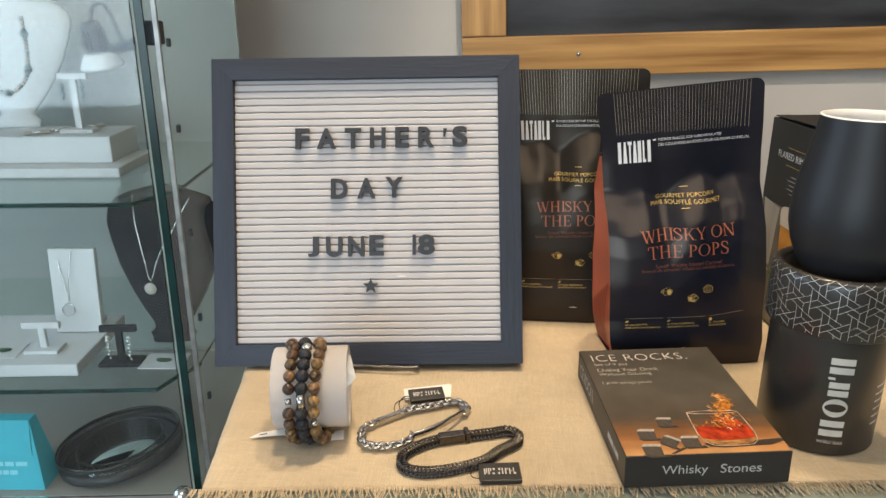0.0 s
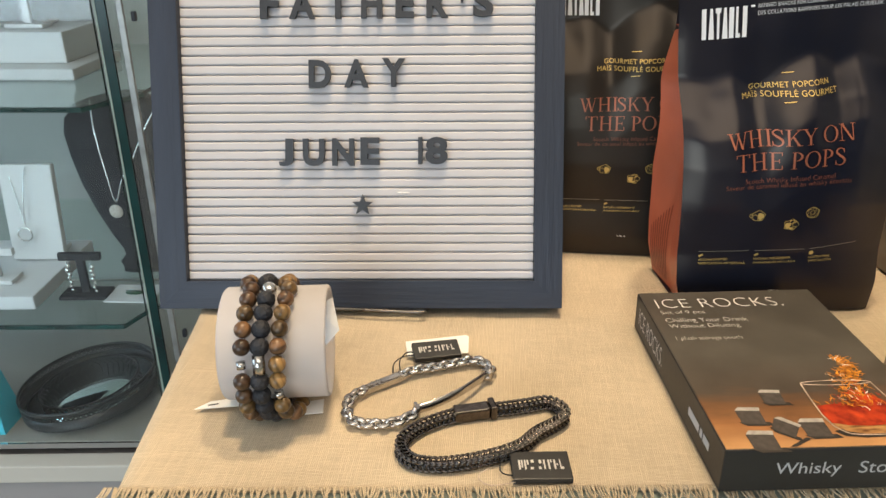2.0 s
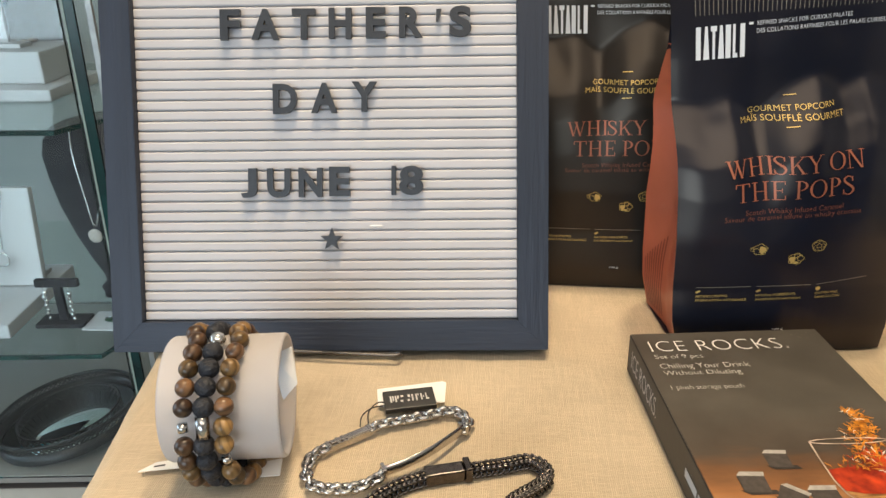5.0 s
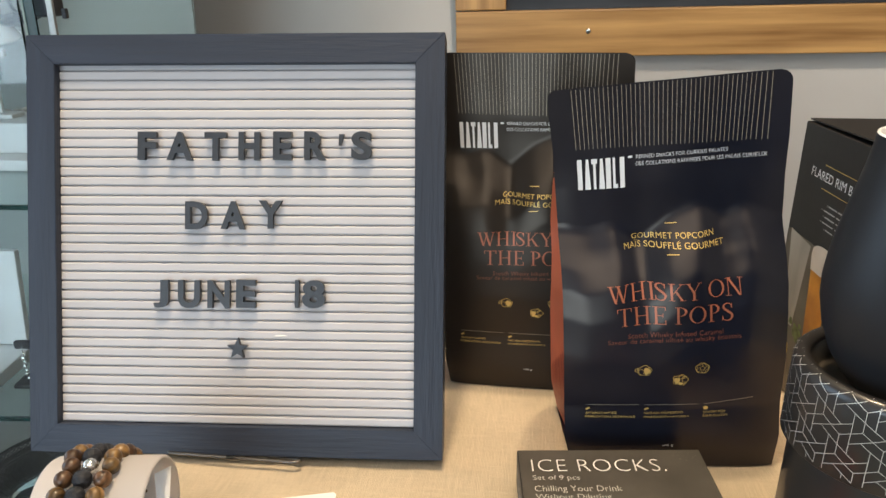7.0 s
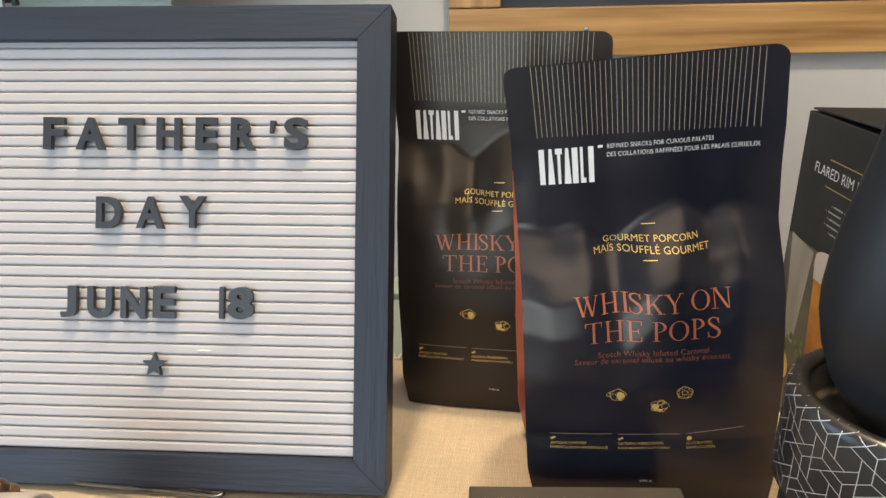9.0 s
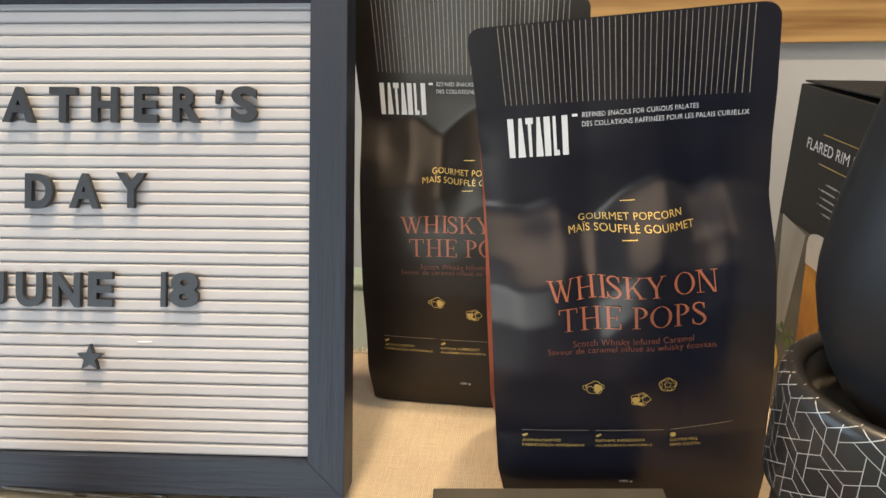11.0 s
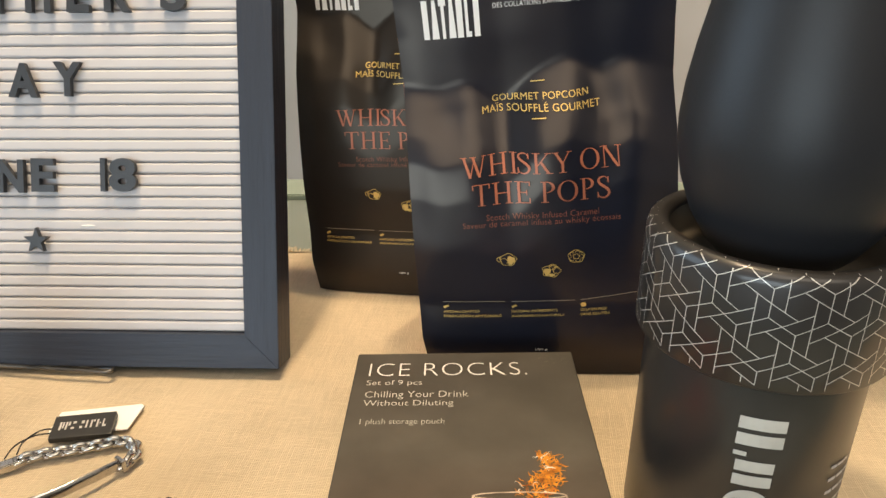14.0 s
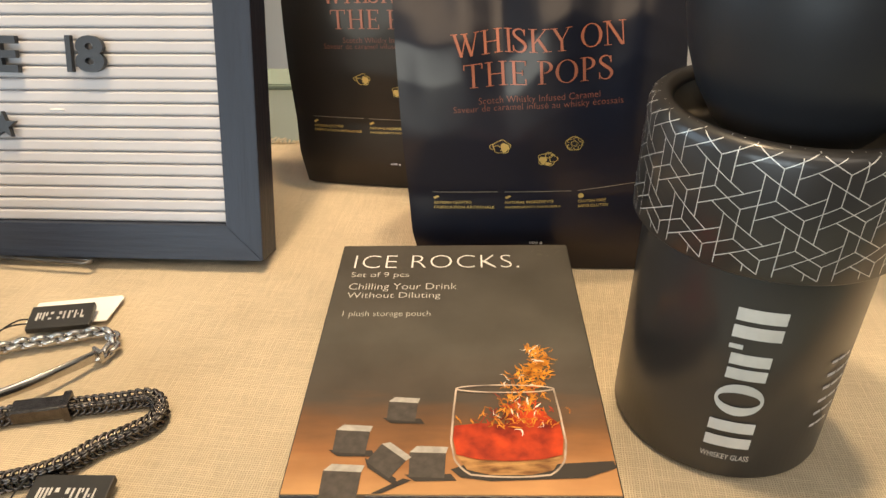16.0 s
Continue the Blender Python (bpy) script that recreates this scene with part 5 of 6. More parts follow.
def bead_bracelet(offset, tilt, mats, label, charm, charm_at, second_at=None):
    br = empty("bead_bracelet", TM @ pose(offset, -0.0028, -0.0012, 0, 0, tilt), label=label, category="bracelet", group="bead bracelets on the tube")
    n = 25
    bead = ball(BR * (1.08 if "lava" in mats else 1.0), None, 20, 14, 0.03 if "lava" in mats else 0.0)
    me = bpy.data.meshes.new("bead")
    bead.to_mesh(me)
    bead.free()
    per = [me.copy() for _ in mats]
    for q, mt in zip(per, mats):
        q.materials.append(M[mt])
    ring_r = TR + BR + 0.0003
    for i in range(n):
        an = radians(91) + 2 * math.pi * i / n
        y, z = -ring_r * math.cos(an - math.pi / 2 + math.pi / 2) * 1.0, ring_r * math.sin(an)
        y = ring_r * math.cos(an)
        if z < -0.6 * ring_r:
            z = max(z, -ring_r + 0.0006)
        x = 0.0016 * math.sin(an * 1.5) + (0.0022 if z < -0.8 * ring_r and y < 0 else 0)
        hl = 0.0045 if charm == "cylinder" else 0.0017
        if i == charm_at:
            part("spacer", tube([(x - 0.0001, y + hl * math.sin(an), z - hl * math.cos(an)), (x, y, z), (x + 0.0001, y - hl * math.sin(an), z + hl * math.cos(an))], 0.0029 if charm == "cylinder" else 0.0021, 16), M["steel"], br, "polished steel spacer", m=None)
            continue
        if i == second_at:
            part("spacer", ball(0.0037, Matrix.Translation((x, y, z)), 12, 8), M["gem"], br, "faceted crystal spacer bead")
            continue
        rr2 = random.Random(i * 7 + int(offset * 1e5))
        part("bead", per[i % len(per)], None, br, m=pose(x, y, z, rr2.uniform(0, 360), rr2.uniform(0, 360), rr2.uniform(0, 360)))
    return br


bead_bracelet(-0.0115, 1.5, ("eye1", "eye1", "eye2"), "stretch bracelet of brown tiger-eye beads on a frosted tube", "rondelle", 5)
bead_bracelet(-0.0030, 0.5, ("lava",), "stretch bracelet of rough black lava beads with a steel bar bead", "cylinder", 5, 0)
bead_bracelet(0.0064, -2.0, ("eye2", "eye1", "eye2"), "stretch bracelet of golden-brown tiger-eye beads with a crystal ring", "rondelle", 7)
for pts, lab in (([(-0.1430, 0.4432), (-0.1372, 0.4502), (-0.1180, 0.4570), (-0.1180, 0.4490)], ""), ([(-0.100, 0.4500), (-0.0800, 0.4575), (-0.0780, 0.4462), (-0.095, 0.4425)], "")):
    t = thing("paper_tag", prism(pts, 0.0016, 0.0020), M["paper"], label="small white folded paper price tag under the bead bracelets", category="price tag", group="paper price tags")
tg = [Vector(p) for p in ((-0.0711, 0.4620, 0.0405), (-0.0780, 0.4800, 0.0490), (-0.0900, 0.4842, 0.0400), (-0.0790, 0.4640, 0.0300))]
tg += [p + Vector((0.0002, -0.0003, 0.0003)) for p in tg]
thing("paper_tag", mesh_of("paper_tag", tg, [(3, 2, 1, 0), (4, 5, 6, 7), (0, 1, 5, 4), (1, 2, 6, 5), (2, 3, 7, 6), (3, 0, 4, 7)]), M["paper"], label="small white paper price tag tucked inside the frosted tube", category="price tag", group="paper price tags")
part("writing_bar", prism([(-0.1372, 0.4475), (-0.1325, 0.4492), (-0.1322, 0.4482), (-0.1369, 0.4465)], 0.00203, 0.00206), M["tag"], bpy.data.objects["paper_tag"])

# ---- steel chain bracelet ----
CH = [(-0.0666, 0.4530), (-0.0666, 0.4483), (-0.0619, 0.4398), (-0.0538, 0.4377), (-0.0426, 0.4393), (-0.0345, 0.4447), (-0.0316, 0.4496)]
CH2 = [(0.0030, 0.4840), (0.0050, 0.4890), (0.0015, 0.4965), (-0.0058, 0.4987), (-0.0154, 0.4945), (-0.0259, 0.4900), (-0.0363, 0.4860), (-0.0425, 0.4815)]
CH3 = [(-0.0617, 0.4640), (-0.0660, 0.4590), (-0.0667, 0.4540)]
chain = empty("chain_bracelet", label="polished steel link bracelet with a curved bar lying on linen", category="bracelet")


def links(path, n, R=0.00215, r=0.00128):
    pts = spline([(*p, 0.0032) for p in path], n)
    shape = torus_data(R, r, 16, 8, 1.10)
    for i, p in enumerate(pts):
        d = pts[min(i + 1, n - 1)] - pts[max(i - 1, 0)]
        m = Matrix.Translation(p) @ Matrix.Rotation(math.atan2(d.y, d.x), 4, "Z") @ Matrix.Rotation(radians(88 if i % 2 else 2), 4, "X")
        part("link", mesh_of("link", [m @ q for q in shape[0]], shape[1], True), M["steel"], chain)


links(CH, 14)
links(CH2, 19)
links(CH3, 4)
part("bar", tube([(x, y, 0.0045 + 0.0020 * math.sin(math.pi * k / 23)) for k, (x, y) in enumerate([(p.x, p.y) for p in spline([(-0.0308, 0.4496, 0), (-0.0228, 0.4533, 0), (-0.0115, 0.4622, 0), (-0.0029, 0.4735, 0), (0.0026, 0.4830, 0)], 24)])], 0.0012, 14, flat=2.3), M["steel"], chain, "polished curved bar")
for p, an in (((-0.0312, 0.4494, 0.0042), 25), ((0.0027, 0.4832, 0.0042), 60)):
    part("end_collar", box(0.0020, 0.0062, 0.0062, (0, 0, 0), 0.0008), M["steel"], chain, m=pose(*p, 0, 0, an))
CM = pose(-0.0522, 0.4730, 0.0026, 0, 0, 40)
for dy in (-0.0019, 0.0019):
    part("clasp_rail", box(0.0250, 0.0009, 0.0032, (0, dy, 0), 0.0003), M["steel"], chain, m=CM)
part("clasp", box(0.0120, 0.0040, 0.0014, (0.0050, 0, 0.0014), 0.0004), M["steel"], chain, "folding steel clasp", m=CM)
for dx in (-0.0105, -0.0055, -0.0025, 0.0118):
    part("clasp_pin", box(0.0016, 0.0050, 0.0036, (dx, 0, 0.0003), 0.0005), M["steel"], chain, m=CM)
part("clasp_tongue", box(0.0100, 0.0018, 0.0012, (-0.0040, 0, 0.0016), 0.0004), M["steel"], chain, m=CM)

# ---- black braided bracelet ----
BK = [(-0.0120, 0.4484), (-0.0219, 0.4425), (-0.0306, 0.4346), (-0.0352, 0.4266), (-0.0345, 0.4188), (-0.0290, 0.4131), (-0.0192, 0.4116), (-0.0088, 0.4134), (0.0015, 0.4170),
      (0.0121, 0.4220), (0.0211, 0.4285), (0.0279, 0.4374), (0.0357, 0.4443), (0.0416, 0.4514), (0.0407, 0.4585), (0.0342, 0.4629), (0.0242, 0.4597), (0.0085, 0.4549)]
braid = empty("braided_bracelet", label="gunmetal black braided chain bracelet with a box clasp lying on linen", category="bracelet")
NBK = 68
pts = spline([(*p, 0.0030) for p in BK], NBK)
shape = torus_data(0.00135, 0.00060, 10, 6, 1.5)
sm = []
for i, p in enumerate(pts):
    d = pts[min(i + 1, NBK - 1)] - pts[max(i - 1, 0)]
    base = Matrix.Translation(p) @ Matrix.Rotation(math.atan2(d.y, d.x), 4, "Z")
    for an in (0, 90, 180, 270):
        for sg in (-1, 1):
            m = base @ Matrix.Rotation(radians(an), 4, "X") @ pose(0, 0.00092 * sg, 0.00145, 0, -18, 46 * sg)
            sm.append(([m @ q for q in shape[0]], shape[1]))
part("braid", mesh_of("braid", *merged(sm), True), M["gun"], braid, "close-set gunmetal braid links", "stuff")
part("core", tube(pts, 0.0014, 8), M["cord"], braid)
part("box_clasp", box(0.0180, 0.0072, 0.0062, (0, 0, 0), 0.0008), M["gun"], braid, "dark brushed box clasp", m=pose(-0.0040, 0.4512, 0.0034, 0, 0, 17))
part("clasp_collar", box(0.0032, 0.0090, 0.0078, (0, 0, 0), 0.0008), M["gun"], braid, m=pose(0.0062, 0.4543, 0.0038, 0, 0, 17))


def hang_tag(m, w, h, label, brand):
    t = empty("hang_tag", m, label=label, category="hang tag", group="black hang tags")
    part("plate", box(w, h, 0.0030, (w / 2, h / 2, 0.0015), 0.0005), M["tag"], t)
    quads("brand_bar", brand, M["silver_ink"], t, lambda a, b: (w * (0.12 + 0.76 * a), h * (0.34 + 0.34 * b), 0.00315), "raised silver brand mark as plain bars", "stuff")
    return t


BARS = [(0.00, 0, 0.045, 1), (0.065, 0.2, 0.10, 1), (0.13, 0, 0.17, 1), (0.19, 0.5, 0.23, 1), (0.26, 0, 0.33, 0.25), (0.28, 0.7, 0.35, 1), (0.44, 0, 0.50, 0.3), (0.46, 0.6, 0.52, 1), (0.56, 0, 0.60, 1), (0.66, 0, 0.70, 1), (0.72, 0.7, 0.75, 1), (0.79, 0, 0.83, 1), (0.85, 0.4, 0.88, 0.6), (0.92, 0, 1.0, 0.25), (0.92, 0.25, 0.95, 1)]
hang_tag(pose(0.0165, 0.4050, 0.0002, 4.5, 0, 6.3), 0.0266, 0.0170, "small black hang tag with silver marking tied to the braided bracelet", BARS)
hang_tag(pose(-0.0372, 0.4945, 0.0022, 8, 0, 15.5), 0.0265, 0.0140, "small black hang tag with silver marking lying on a white card", BARS)
thing("paper_card", prism([(-0.0453, 0.5171), (-0.0108, 0.5276), (-0.0088, 0.5262), (-0.0082, 0.5085), (-0.0424, 0.5015)], 0.0014, 0.0019), M["paper"], label="small white paper card under a black hang tag", category="price card")
for nm, path in (("tag_cord", [(-0.0365, 0.500, 0.0040), (-0.0440, 0.4960, 0.0050), (-0.0480, 0.4880, 0.0055), (-0.0475, 0.4800, 0.0050)]), ("tag_cord", [(-0.0365, 0.5020, 0.0040), (-0.0420, 0.4990, 0.0060), (-0.0450, 0.4900, 0.0065), (-0.0440, 0.4830, 0.0050)]),
                 ("tag_cord", [(0.0180, 0.4080, 0.0025), (0.0120, 0.4095, 0.0022), (0.0105, 0.4130, 0.0030), (0.0130, 0.4200, 0.0055)])):
    thing(nm, tube(spline(path, 16), 0.00035, 6), M["cord"], label="thin black cord tying a hang tag to a bracelet", category="cord", group="tag cords")
thing("plastic_tie", tube(spline([(0.0175, 0.4050, 0.0016), (0.0060, 0.4020, 0.0018), (0.0010, 0.4070, 0.0018), (0.0060, 0.4120, 0.0030)], 18), 0.00022, 6), M["glassline"], label="clear plastic loop tie beside a black hang tag", category="tie")

# ---- glass display cabinet with jewellery ----
YAW = 6.0
ENLARGE = Matrix.Translation((0.009, 0.136, 0.243)) @ Matrix.Scale(1.12, 4) @ Matrix.Translation((-0.009, -0.136, -0.243))
CAB_FLOOR = (ENLARGE.inverted() @ Vector((0, 0, FLOOR))).z
earlier = set(scene.objects)
CF = Vector((-0.367, 0.822, 0))
CM = pose(CF.x, CF.y, 0, 0, 0, YAW)
cab = empty("display_cabinet", CM, label="tall glass jewellery cabinet on a grey and cream base", category="display cabinet")
CWD, CDP, ZB, ZL, ZU = 0.85, 0.42, -0.335, -0.184, 0.060
part("side_pane", box(0.009, CDP, 1.5, (0.0045, CDP / 2 + 0.0022, ZB + 0.75)), M["glass"], cab, "clear green-tinged side pane").visible_shadow = False
part("pane_edge", box(0.0085, 0.0020, 1.5, (0.00425, 0.0010, ZB + 0.75)), M["gedge"], cab, "dark green polished pane edge")
part("pane_arris", box(0.0018, 0.0016, 1.5, (-0.0009, 0.0003, ZB + 0.75)), M["gedge2"], cab, "bright ground arris")
part("shelf_standard", box(0.0062, 0.004, 1.5, (0.0172, 0.012, ZB + 0.75), 0.0008), M["steelg"], cab, "slotted steel shelf standard")
for z in (0.24, 0.145, 0.02, -0.09, -0.20):
    part("shelf_clip", box(0.004, 0.006, 0.009, (0.027, 0.018, z), 0.001), M["lampb"], cab)
part("front_pane", box(CWD, 0.004, 1.49, (-CWD / 2 - 0.0022, -0.004, ZB + 0.745)), M["pane"], cab, "clear front pane").visible_shadow = False
part("floor_panel", box(CWD, CDP, 0.012, (-CWD / 2 + 0.02, CDP / 2, ZB - 0.006)), M["cabfloor"], cab, "grey laminate cabinet floor")
part("back_panel", box(CWD, 0.012, 1.5, (-CWD / 2, CDP + 0.012, ZB + 0.75)), M["cabin"], cab, "grey-green back panel")
part("ledge", box(CWD + 0.04, 0.024, 0.024, (-CWD / 2 + 0.02, -0.013, ZB - 0.030), 0.002), M["ledge"], cab, "cream front ledge")
part("plinth", box(CWD, CDP + 0.015, ZB - 0.03 - CAB_FLOOR, (-CWD / 2 + 0.02, CDP / 2 - 0.004, (CAB_FLOOR + ZB - 0.03) / 2)), M["body"], cab, "dove grey base")
for z in (ZL, ZU):
    poly = [(-CWD, 0.012), (-0.036, 0.012), (-0.006, 0.080), (-0.006, CDP), (-CWD, CDP)]
    part("glass_shelf", prism(poly, z - 0.005, z), M["glass"], cab, "clear glass shelf with a cut corner").visible_shadow = False
    part("shelf_edge", prism([(-CWD, 0.0095), (-0.0352, 0.0095), (-0.0036, 0.080), (-0.0058, 0.0802), (-0.0362, 0.0117), (-CWD, 0.0117)], z - 0.0048, z - 0.0002), M["gedge"], cab, "dark green shelf edge")
part("lock_knob", ball(0.012, Matrix.Translation((-0.002, -0.040, ZB + 0.026)), 20, 14), M["chrome"], cab, "chrome knob")
part("knob_stem", tube([(-0.002, -0.033, ZB + 0.018), (-0.001, -0.012, ZB - 0.020)], 0.005, 12), M["chrome"], cab)


def W(x, y, z, rz=YAW):
    return pose(x, y, z, 0, 0, rz)


def tray(m, w, d, h, label):
    return thing("jewellery_tray", box(w, d, h, (0, 0, h / 2), 0.002), M["white"], m, label=label, category="display tray", group="white display trays")


tray(W(-0.655, 1.00, ZU), 0.34, 0.13, 0.013, "white leatherette display tray on the glass shelf")
tray(W(-0.653, 1.02, ZU + 0.0132), 0.29, 0.10, 0.036, "smaller white leatherette riser on a white tray")
tray(W(-0.668, 0.920, ZL), 0.28, 0.165, 0.017, "low white leatherette display tray on the glass shelf")

stones = empty("stone_bracelet", label="row of small set stones lying on a white riser", category="bracelet")
for k in range(9):
    t = k / 8
    part("stone", ball(0.0048, pose(-0.618 + 0.062 * t, 0.985 + 0.075 * t, ZU + 0.0525) @ Matrix.Diagonal((1.5, 1, 0.6, 1)), 12, 8), M["gem" if k % 2 else "stone_top"], stones)


def t_stand(m, w, h, mt, label, foot=0.045):
    s = empty("earring_stand", m, label=label, category="earring stand", group="earring stands")
    part("post", box(0.009, 0.006, h - 0.012, (0, 0, (h - 0.012) / 2 + 0.005), 0.0008), M[mt], s)
    part("crossbar", box(w, 0.007, 0.009, (0, 0, h - 0.0045), 0.0008), M[mt], s)
    part("foot", box(foot, 0.028, 0.005, (0, 0, 0.0025), 0.001), M[mt], s)
    return s


def earring(m, n, mt, label):
    e = empty("drop_earring", m, label=label, category="earring", group="drop earrings")
    part("hook", tube(spline([(0, 0.004, 0.002), (0, 0, 0.006), (0, -0.006, 0.003), (0, -0.006, -0.003)], 12), 0.0005, 6), M["steel"], e)
    for k in range(n):
        part("drop", ball(0.0030 - 0.0002 * k, Matrix.Translation((0.0008 * (-1) ** k, -0.006, -0.006 - 0.0052 * k)) @ Matrix.Diagonal((1, 0.6, 1.2, 1)), 10, 8), M[mt], e)


t_stand(W(-0.563, 1.02, ZU + 0.0494), 0.040, 0.081, "white", "white earring stand on a white riser")
for dx in (-0.014, 0.014):
    earring(W(-0.563 + dx, 1.02 - 0.0005, ZU + 0.0494 + 0.0695), 4, "blue", "silver and blue drop earring on a white stand")
t_stand(W(-0.585, 0.890, ZL + 0.0172), 0.050, 0.042, "white", "small white earring stand on a low tray")
t_stand(W(-0.480, 0.893, ZL), 0.048, 0.056, "bust", "small black earring stand on the glass shelf", 0.055)
for dx in (-0.014, 0.015):
    earring(W(-0.480 + dx, 0.8925, ZL + 0.0465), 7, "gem", "long crystal drop earring on a black stand")


def bust(m, width, height, thick, mt, label, mirror=1):
    """Flat necklace bust: broad shoulders tapering to a foot."""
    prof = ((0.0, 0.17), (0.03, 0.17), (0.06, 0.19), (0.10, 0.14), (0.14, 0.15), (0.22, 0.22), (0.36, 0.32), (0.52, 0.41), (0.68, 0.47), (0.80, 0.50), (0.88, 0.48), (0.94, 0.40), (0.975, 0.28), (1.0, 0.13))
    v, f, N = [], [], 28
    for h, w in prof:
        for i in range(N):
            a = 2 * math.pi * i / N
            flat = 0.5 + 0.5 * min(1, h * 2)
            v.append((w * width * math.cos(a), thick * flat * math.sin(a) * (0.6 if h < 0.1 else 1) + 0.03 * h, h * height))
    for j in range(len(prof) - 1):
        f += [(j * N + i, j * N + (i + 1) % N, (j + 1) * N + (i + 1) % N, (j + 1) * N + i) for i in range(N)]
    f += [tuple(range(N))[::-1], tuple(range((len(prof) - 1) * N, len(prof) * N))]
    ob = thing("necklace_bust", mesh_of("necklace_bust", v, f, True), M[mt], m, label=label, category="necklace bust")
    return ob


bust(W(-0.441, 0.965, ZL), 0.160, 0.219, 0.020, "bust", "black velvet necklace bust on the glass shelf")
bust(W(-0.672, 1.052, ZU + 0.0494), 0.172, 0.182, 0.022, "white", "white necklace bust with a beaded necklace on the top shelf")
neck = empty("pendant_necklace", pose(0.011, 0, 0.011), label="fine silver chain with a round pendant on a black bust", category="necklace", group="pendant necklaces")
part("chain", tube(spline([(-0.478, 0.955, 0.024), (-0.474, 0.945, -0.010), (-0.464, 0.937, -0.060), (-0.4575, 0.934, -0.090), (-0.4475, 0.937, -0.065), (-0.425, 0.945, -0.015), (-0.405, 0.955, 0.022)], 50), 0.0009, 6), M["gem"], neck)
part("pendant", ball(0.0085, pose(-0.458, 0.932, -0.101) @ Matrix.Diagonal((1, 0.35, 1, 1)), 16, 10), M["stone_top"], neck, "round pale pendant")
bd = empty("bead_necklace", label="grey and blue beaded necklace on a white bust", category="necklace")
for k, p in enumerate(spline([(-0.628, 1.030, 0.262), (-0.623, 1.022, 0.215), (-0.630, 1.020, 0.182), (-0.655, 1.016, 0.163), (-0.685, 1.018, 0.175), (-0.705, 1.022, 0.205), (-0.715, 1.03, 0.245)], 44)):
    part("bead", ball(0.0058 if k % 9 == 4 else 0.0032, Matrix.Translation(p), 10, 7), M["blue" if k % 3 == 0 or k % 9 == 4 else "stone_top"], bd)

sb = empty("slanted_necklace_stand", W(-0.568, 0.950, ZL + 0.0174), label="white slanted necklace board on a low white tray", category="necklace stand")
part("board", box(0.064, 0.010, 0.122, (0, 0, 0.062), 0.0015), M["white"], sb, m=pose(0, 0, 0, -6, 0, 0))
part("strut", box(0.040, 0.040, 0.006, (0, 0.022, 0.0032), 0.001), M["white"], sb)
nk = empty("pendant_necklace", pose(0.004, -0.012, -0.010), label="fine gold chain with a ring pendant on a white board", category="necklace", group="pendant necklaces")
part("chain", tube(spline([(-0.595, 0.969, -0.038), (-0.586, 0.962, -0.074), (-0.5785, 0.956, -0.108), (-0.574, 0.9555, -0.076), (-0.572, 0.969, -0.038)], 40), 0.0007, 6), M["gem"], nk)
vtx, fcs = torus_data(0.0085, 0.0011, 24, 6)
mm = pose(-0.5782, 0.9515, -0.118, 84, 0, YAW)
part("ring_pendant", mesh_of("ring_pendant", [mm @ q for q in vtx], fcs, True), M["gem"], nk, "pale gold ring pendant")
for x, y, r in ((-0.427, 0.900, 3), (-0.640, 0.880, 10)):
    z = ZL if x > -0.6 else ZL + 0.0172
    cd = empty("jewellery_card", W(x, y, z, r), label="white card holding a green enamel leaf brooch", category="jewellery card", group="jewellery cards")
    part("card", box(0.052, 0.044, 0.0015, (0, 0, 0.0009), 0.0004), M["white"], cd)
    part("brooch", ball(0.008, pose(0.002, 0, 0.003) @ Matrix.Diagonal((1.4, 0.7, 0.25, 1)), 14, 8), M["grn"], cd, "dark green leaf-shaped brooch")
    part("brooch_vein", tube([(-0.008, 0, 0.0052), (0.002, 0.001, 0.0056), (0.012, 0, 0.0052)], 0.0006, 6), M["gem"], cd)

# clamp light
lt = empty("clamp_spotlight", label="small black clamp spotlight with a white ring shade", category="spotlight")
LM = pose(-0.434, 0.866, 0.219, 10, -4, 0)
part("ring_shade", lathe([(0.0190, -0.008), (0.0235, -0.0075), (0.0240, -0.005), (0.0170, 0.008), (0.0125, 0.010), (0.0115, 0.008), (0.0150, 0.004), (0.0190, -0.004)], 40, True), M["white"], lt, "white ring shade", m=LM)
part("lens", lathe([(0.0005, -0.003), (0.0112, -0.003), (0.0112, 0.0)], 24), M["gem"], lt, m=LM)
part("housing", lathe([(0.0005, 0.043), (0.0085, 0.043), (0.0105, 0.040), (0.0115, 0.014), (0.0110, 0.009)], 32), M["lampb"], lt, m=LM)
for k in range(6):
    part("cooling_fin", box(0.0012, 0.0262, 0.020, (0, 0, 0.024), 0.0003), M["lampb"], lt, m=LM @ pose(0, 0, 0, 0, 0, 30 * k))
part("arm", tube([(-0.425, 0.868, 0.230), (-0.395, 0.862, 0.236), (-0.368, 0.85, 0.246)], 0.006, 10), M["lampb"], lt)
part("clamp", box(0.020, 0.026, 0.026, (-0.362, 0.846, 0.250), 0.003), M["lampb"], lt)
part("cable", tube(spline([(-0.440, 0.868, 0.258), (-0.436, 0.866, 0.276), (-0.420, 0.862, 0.280), (-0.408, 0.858, 0.260), (-0.400, 0.855, 0.242), (-0.385, 0.85, 0.240)], 30), 0.0018, 8), M["lampb"], lt)

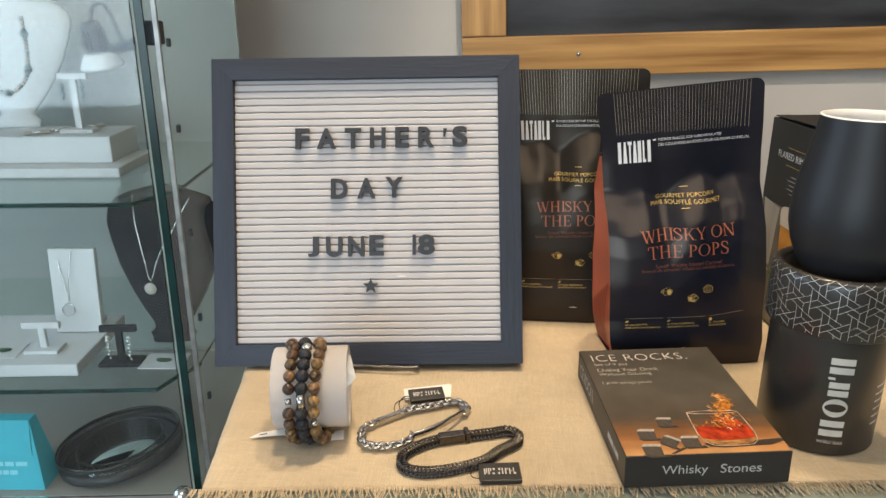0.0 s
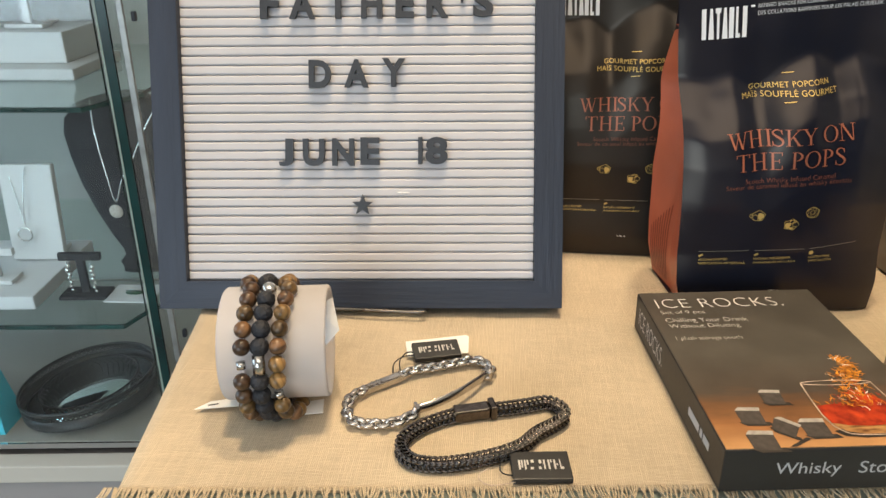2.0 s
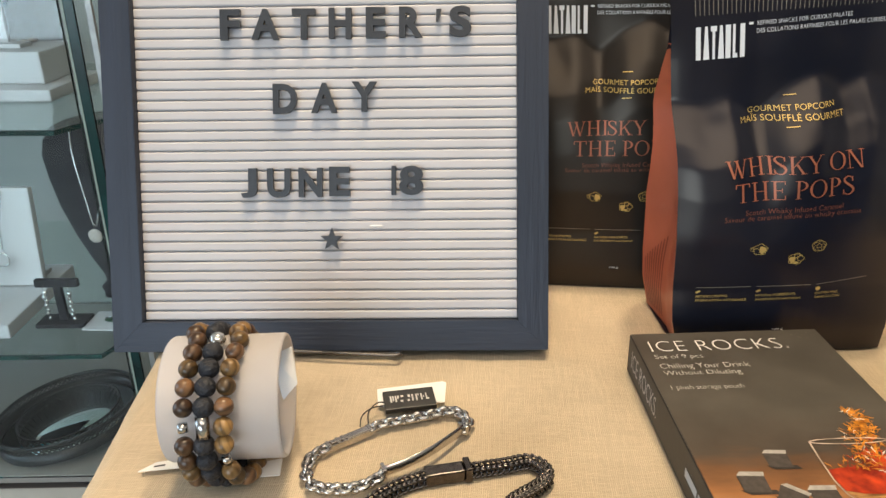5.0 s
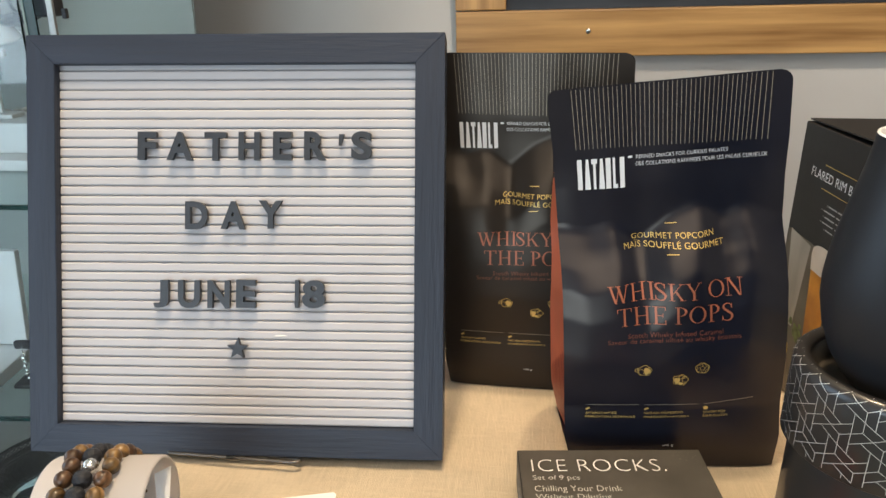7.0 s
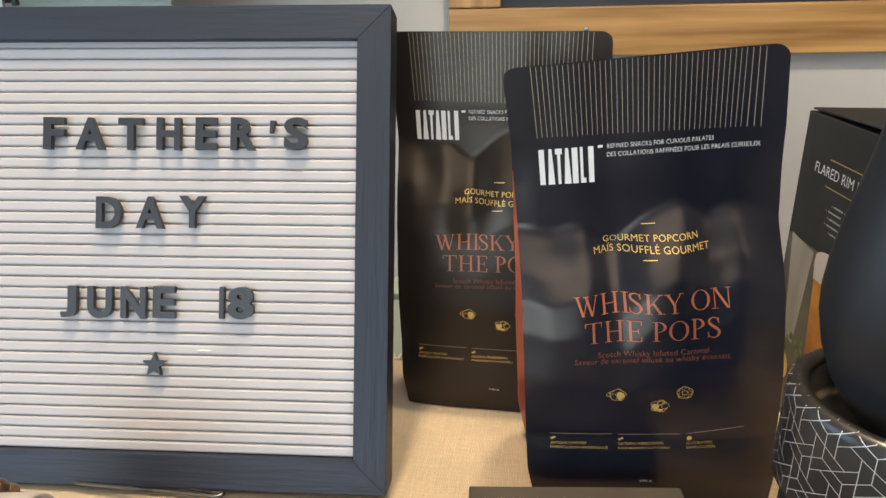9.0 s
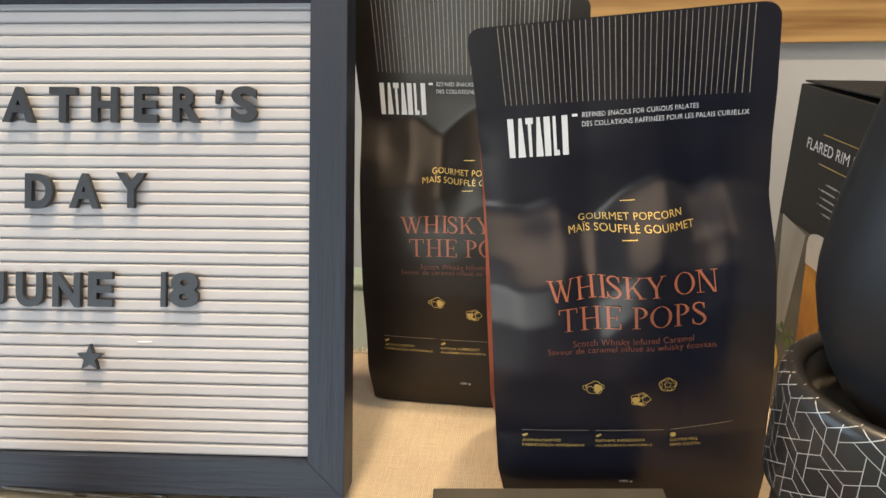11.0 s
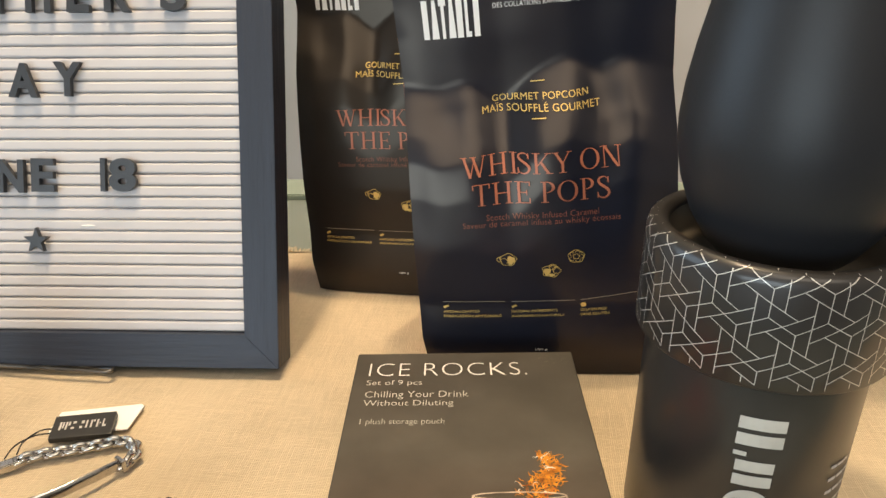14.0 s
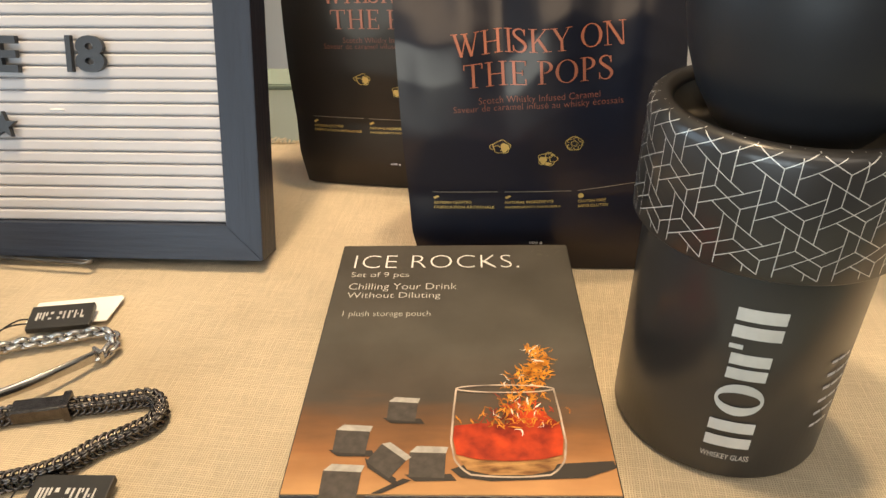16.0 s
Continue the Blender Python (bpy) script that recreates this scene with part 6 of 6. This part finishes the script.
# lattice tray and gift bag on the cabinet floor
ty = empty("round_tray", pose(-0.500, 0.893, ZB + 0.0105, 0, -7, 0), label="round black lacquer tray with a lattice rim and mirrored base", category="tray")
RT, HT, RI = 0.083, 0.025, 0.060
part("tray_floor", lathe([(0.0005, 0.002), (RT - 0.0015, 0.002), (RT - 0.0015, 0.0), (0.0005, 0.0)], 64), M["tray"], ty)
part("mirror_base", lathe([(0.0005, 0.0042), (RT - 0.006, 0.0042), (RT - 0.006, 0.002)], 64), M["mirror"], ty, "mirrored tray base")
part("outer_rim", lathe([(RT, 0.0), (RT, 0.0135), (RT - 0.0022, 0.0135), (RT - 0.0022, 0.0022)], 80), M["tray"], ty, "solid black lacquer rim")
part("top_band", lathe([(RT, HT - 0.0050), (RT, HT - 0.0008), (RT - 0.0008, HT), (RT - 0.0022, HT), (RT - 0.0022, HT - 0.0050)], 80, True), M["tray"], ty)
part("inner_band", lathe([(RI, 0.0158), (RI, 0.0180), (RI - 0.0016, 0.0180), (RI - 0.0016, 0.0158)], 72, True), M["tray"], ty)


def lattice(radius, z0, z1, count, label):
    lat = []
    for k in range(count):
        for sg in (1, -1):
            vv = []
            for j in range(4):
                a = 2 * math.pi * k / count + sg * 2 * math.pi / count * j / 3 * 1.5
                z = z0 + (z1 - z0) * j / 3
                for r3, dz in ((radius, -0.0009), (radius, 0.0009), (radius - 0.0012, 0.0009), (radius - 0.0012, -0.0009)):
                    vv.append((r3 * math.cos(a), r3 * math.sin(a), z + dz))
            lat.append((vv, [(4 * j + q, 4 * j + (q + 1) % 4, 4 * j + 4 + (q + 1) % 4, 4 * j + 4 + q) for j in range(3) for q in range(4)]))
    part("lattice", mesh_of("lattice", *merged(lat)), M["tray"], ty, label, "stuff")


lattice(RI, 0.0045, 0.0165, 46, "open lattice inner rim")
lattice(RT - 0.0004, 0.0132, HT - 0.0046, 90, "fine pierced band below the rim")

gb = empty("gift_bag", W(-0.612, 0.832, ZB + 0.0005, 4), label="turquoise paper gift bag with a folded flap on the cabinet floor", category="gift bag")
vv = [(-0.055, -0.022, 0), (0.042, -0.022, 0), (0.042, 0.022, 0), (-0.055, 0.022, 0), (-0.050, -0.008, 0.098), (0.030, -0.008, 0.098), (0.030, 0.008, 0.098), (-0.050, 0.008, 0.098)]
part("bag", mesh_of("bag", vv, [(3, 2, 1, 0), (4, 5, 6, 7), (0, 1, 5, 4), (1, 2, 6, 5), (2, 3, 7, 6), (3, 0, 4, 7)]), M["teal"], gb)
part("flap", box(0.080, 0.0012, 0.050, (0, 0, 0), 0.0004), M["teal"], gb, "folded front flap", m=pose(-0.010, -0.0126, 0.0735, -8.2, 0, 0))
for k, (w, z) in enumerate(((0.040, 0.034), (0.026, 0.022))):
    quads("print_bar", [(0, 0, 0.2, 1), (0.26, 0, 0.55, 1), (0.62, 0, 1, 1)], M["teal_l"], gb, (lambda w, z: lambda a, b: (-0.018 + w * a, -0.0222 + 0.143 * (z + 0.006 * b) - 0.0004, z + 0.006 * b))(w, z), "pale plain print bars")

# the cabinet group stands a little larger and farther off
for ob in set(scene.objects) - earlier:
    if ob.parent is None:
        ob.matrix_world = ENLARGE @ ob.matrix_world
